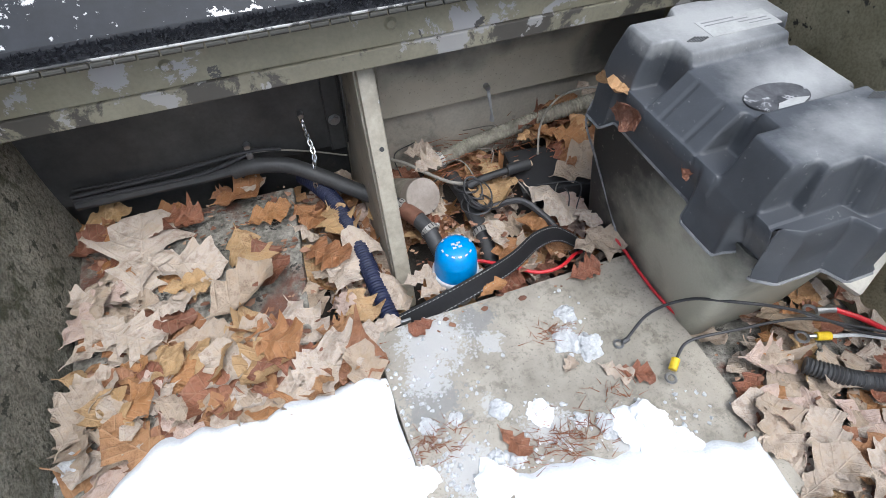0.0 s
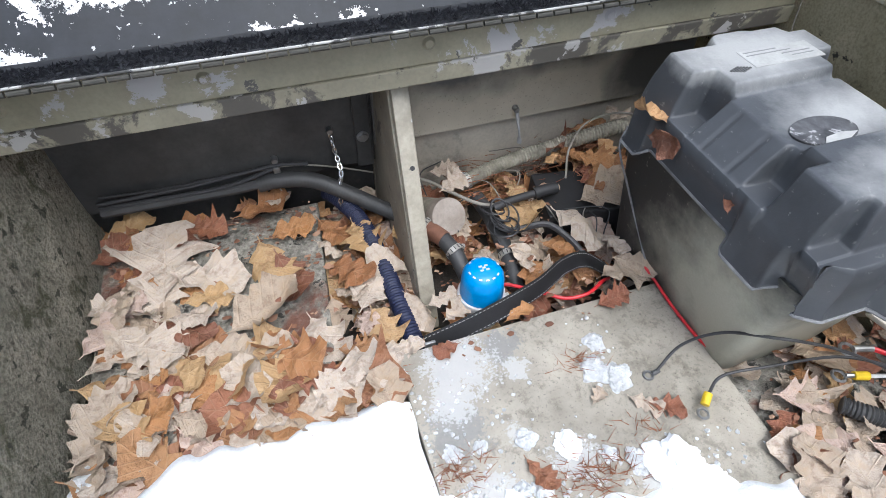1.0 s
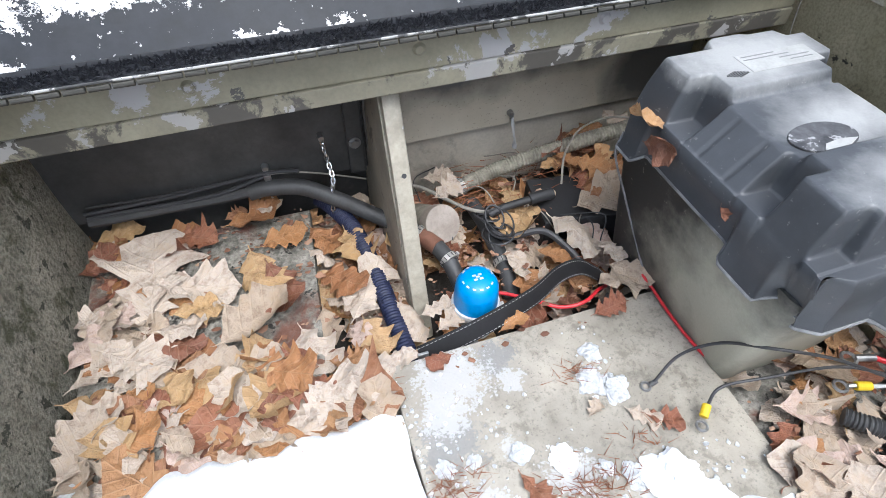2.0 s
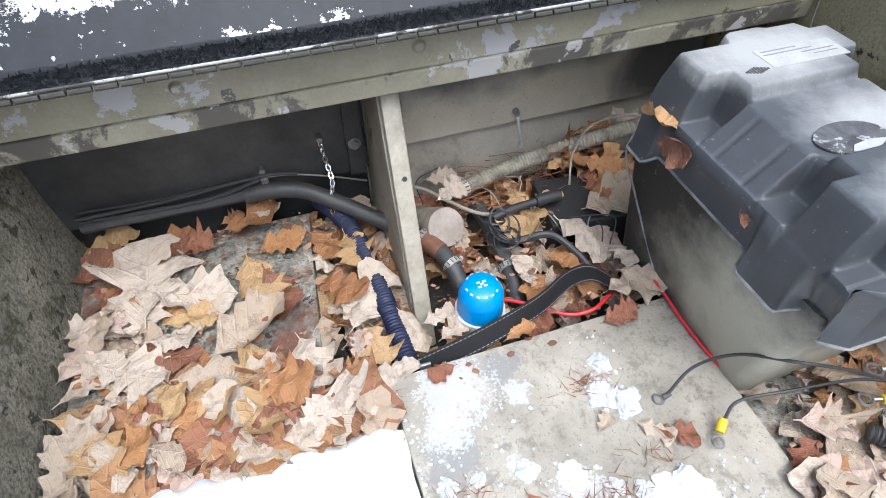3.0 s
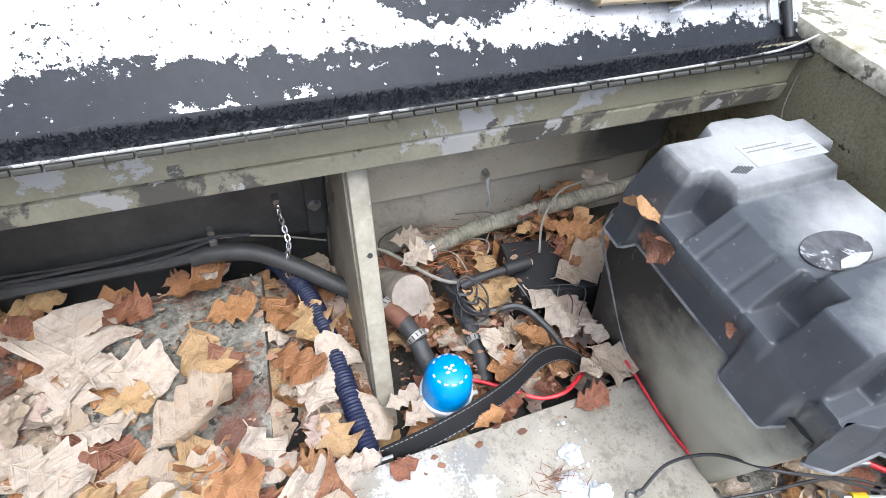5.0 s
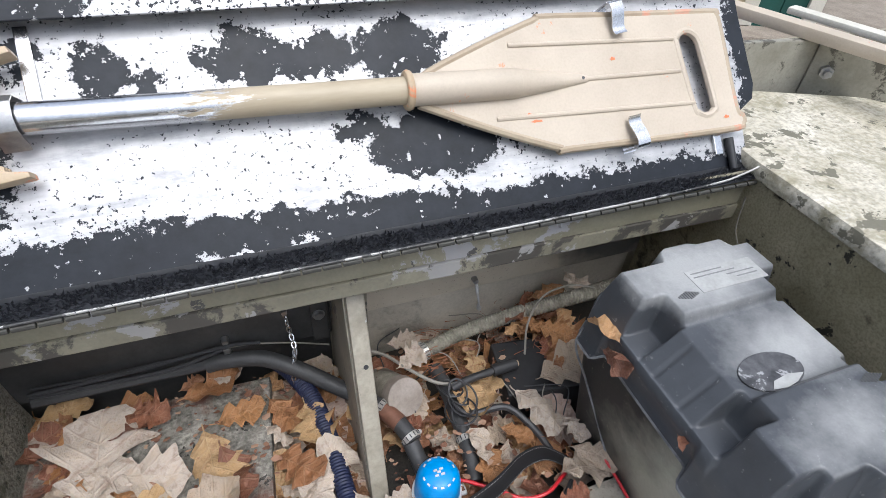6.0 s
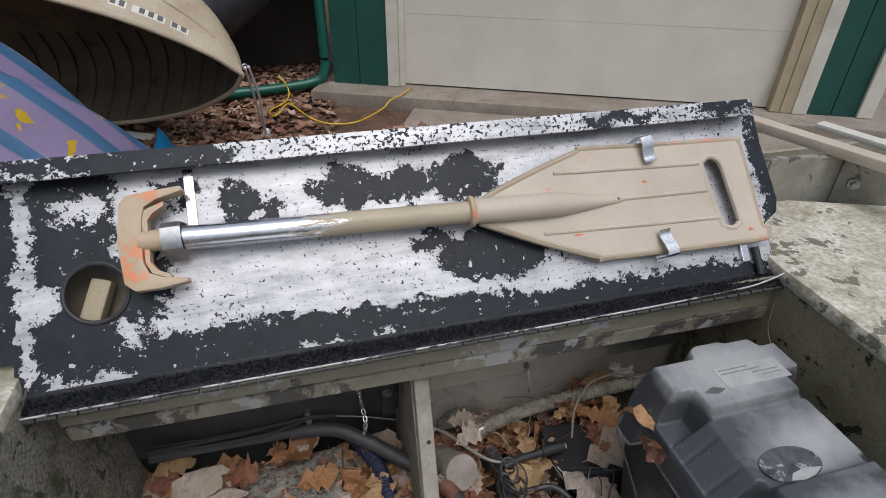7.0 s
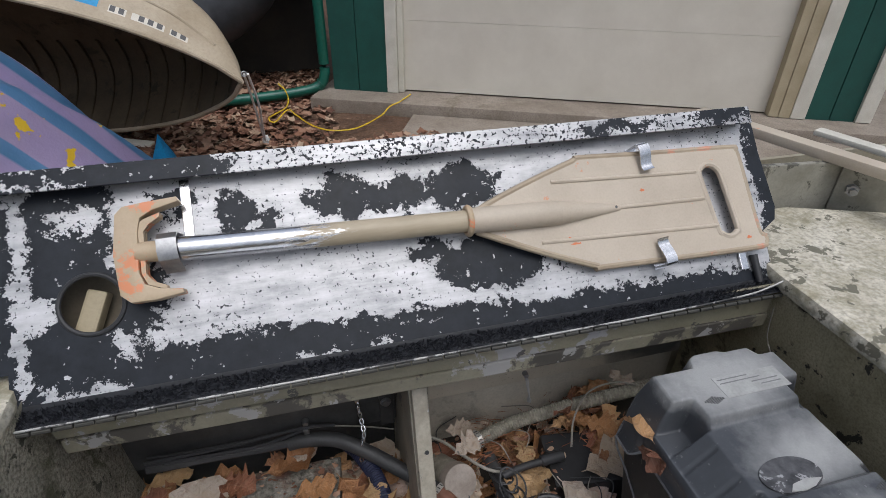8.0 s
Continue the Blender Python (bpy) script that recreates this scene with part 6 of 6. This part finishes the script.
    part("sheet", sheet(10, 8, lambda u, v: (0.2 * u - 0.1, 0.14 * v - 0.07, 0.23 * (1 - abs(2 * u - 1)) * (1 - abs(2 * v - 1)) ** 0.5 + 0.01 * noise.noise((u * 5, v * 5, 2)) + 0.012), None, 0.002), M["decal"], k)

    # black drum, downspout, and an added dark backdrop beside the garage
    d = thing("black_drum", None, "big black plastic culvert lying beside the garage", "pipe")
    part("shell", tube([(-0.95, 4.75, 0.4), (-0.55, 4.62, 0.5), (-0.2, 4.55, 0.75), (-0.03, 4.5, 1.1), (0.02, 4.5, 1.6)], 0.2, 28, 10, 0.0015, 0.07), "black_plastic", d, "", True)
    part("mouth", torus(Matrix.Translation((-0.95, 4.75, 0.4)) @ pose(0, 0, 0, 0, 75, -18), 0.2, 0.02, 32), "black_plastic", d, "", True)
    g = thing("downspout", None, "dark green downspout bending along the ground", "downspout")
    part("pipe", tube([(0.25, 4.18, 2.6), (0.25, 4.18, 1.2), (0.25, 4.17, 0.35), (0.245, 4.16, 0.2), (0.18, 4.15, 0.115), (-0.05, 4.13, 0.085), (-0.5, 4.1, 0.07), (-1.2, 4.05, 0.06)], 0.036, 12, 10), "green_gloss", g, "", True)
    for x in (0.215, 0.19, 0.165):
        part("elbow_ring", torus(Matrix.Translation((x, 4.153, 0.145 - (0.215 - x))) @ pose(0, 0, 0, 0, 45, 0), 0.038, 0.003, 20, 6), "green_gloss", g, "", True)
    y = thing("extension_cord", None, "yellow extension cord lying over the leaves", "cord")
    part("cord", tube([(0.81, 3.84, 0.112), (0.7, 3.69, 0.112), (0.62, 3.64, 0.1), (0.55, 3.6, 0.055), (0.366, 3.45, 0.04), (0.2, 3.44, 0.045), (0.09, 3.54, 0.055), (0.01, 3.73, 0.06), (-0.045, 3.85, 0.06), (-0.127, 3.63, 0.06), (-0.165, 3.72, 0.06), (-0.06, 3.89, 0.06), (-0.03, 4.03, 0.075), (-0.046, 4.05, 0.14), (-0.086, 4.07, 0.18)], 0.0048, 6, 10), "yellow", y, "", True)
    o = thing("offcut", pose(-0.93, 3.5, 0.035, 0, 4, -18), "short weathered pale board lying on leaves", "board")
    part("plank", box(-0.1, 0.1, -0.03, 0.03, 0.0, 0.02, 0.003), "trim_white", o)
    # invented walls and roof, there only to fill the dark gap
    s = thing("dark_backdrop", None, "added near-black backdrop for the shaded gap behind the yard", "shelter", kind="structure")
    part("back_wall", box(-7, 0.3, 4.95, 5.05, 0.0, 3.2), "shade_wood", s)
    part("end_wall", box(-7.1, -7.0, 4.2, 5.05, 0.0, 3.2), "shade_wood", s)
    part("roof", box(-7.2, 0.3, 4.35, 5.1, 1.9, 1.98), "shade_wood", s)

    rng = random.Random(21)
    verts, faces = [], []
    for k in range(17000):
        x, yy = rng.uniform(-2.6, 0.9), rng.uniform(1.6, 5.0)
        if x > 0.25 and yy > 3.3:
            continue
        if rng.random() > min(1.0, 0.15 + min(x + 2.6, 0.9 - x, yy - 1.6) * 2.2):
            continue
        if x > -0.05 and 3.3 < yy < 3.9 and rng.random() < 0.75:
            continue
        r, a = rng.uniform(0.014, 0.038), rng.uniform(0, math.tau)
        tx, ty, z = rng.uniform(-0.5, 0.5), rng.uniform(-0.5, 0.5), 0.018 + rng.random() * 0.016
        i = len(verts)
        m = 10
        verts.append((x, yy, z))
        for q in range(m):
            t = math.tau * q / m
            rr = r * (1.0 if q % 2 else 0.66) * (1 + 0.35 * math.cos(t)) * rng.uniform(0.8, 1.15)
            dx, dy = rr * math.cos(t + a), rr * math.sin(t + a) * 0.9
            verts.append((x + dx, yy + dy, max(0.012, z + tx * dx + ty * dy + 0.25 * rr)))
        faces += [(i, i + 1 + q, i + 1 + (q + 1) % m) for q in range(m)]
    me = bpy.data.meshes.new("ground_leaves")
    me.from_pydata(verts, [], faces)
    me.materials.append(M["litter"])
    tagged(new("ground_leaves", me), "brown fallen leaves carpeting the yard", "leaves", kind="stuff")


M["decal"] = plain("bright_blue_plastic", (0.02, 0.3, 0.6), 0.4)
M["green_gloss"] = plain("green_painted_metal", (0.01, 0.11, 0.075), 0.35)
# near-black so that the boards stand in for deep shade
M["shade_wood"] = mottled("gap_shade_boards", (0.03, 0.026, 0.022), (0.06, 0.05, 0.04), 4, 0.85)

build_ground()
build_garage()
build_boat()
build_lid()
build_paddle()
build_battery_box()
build_bilge()
build_snow()
build_crumbs()
build_rear_quarter()
build_yard()
build_leaves()
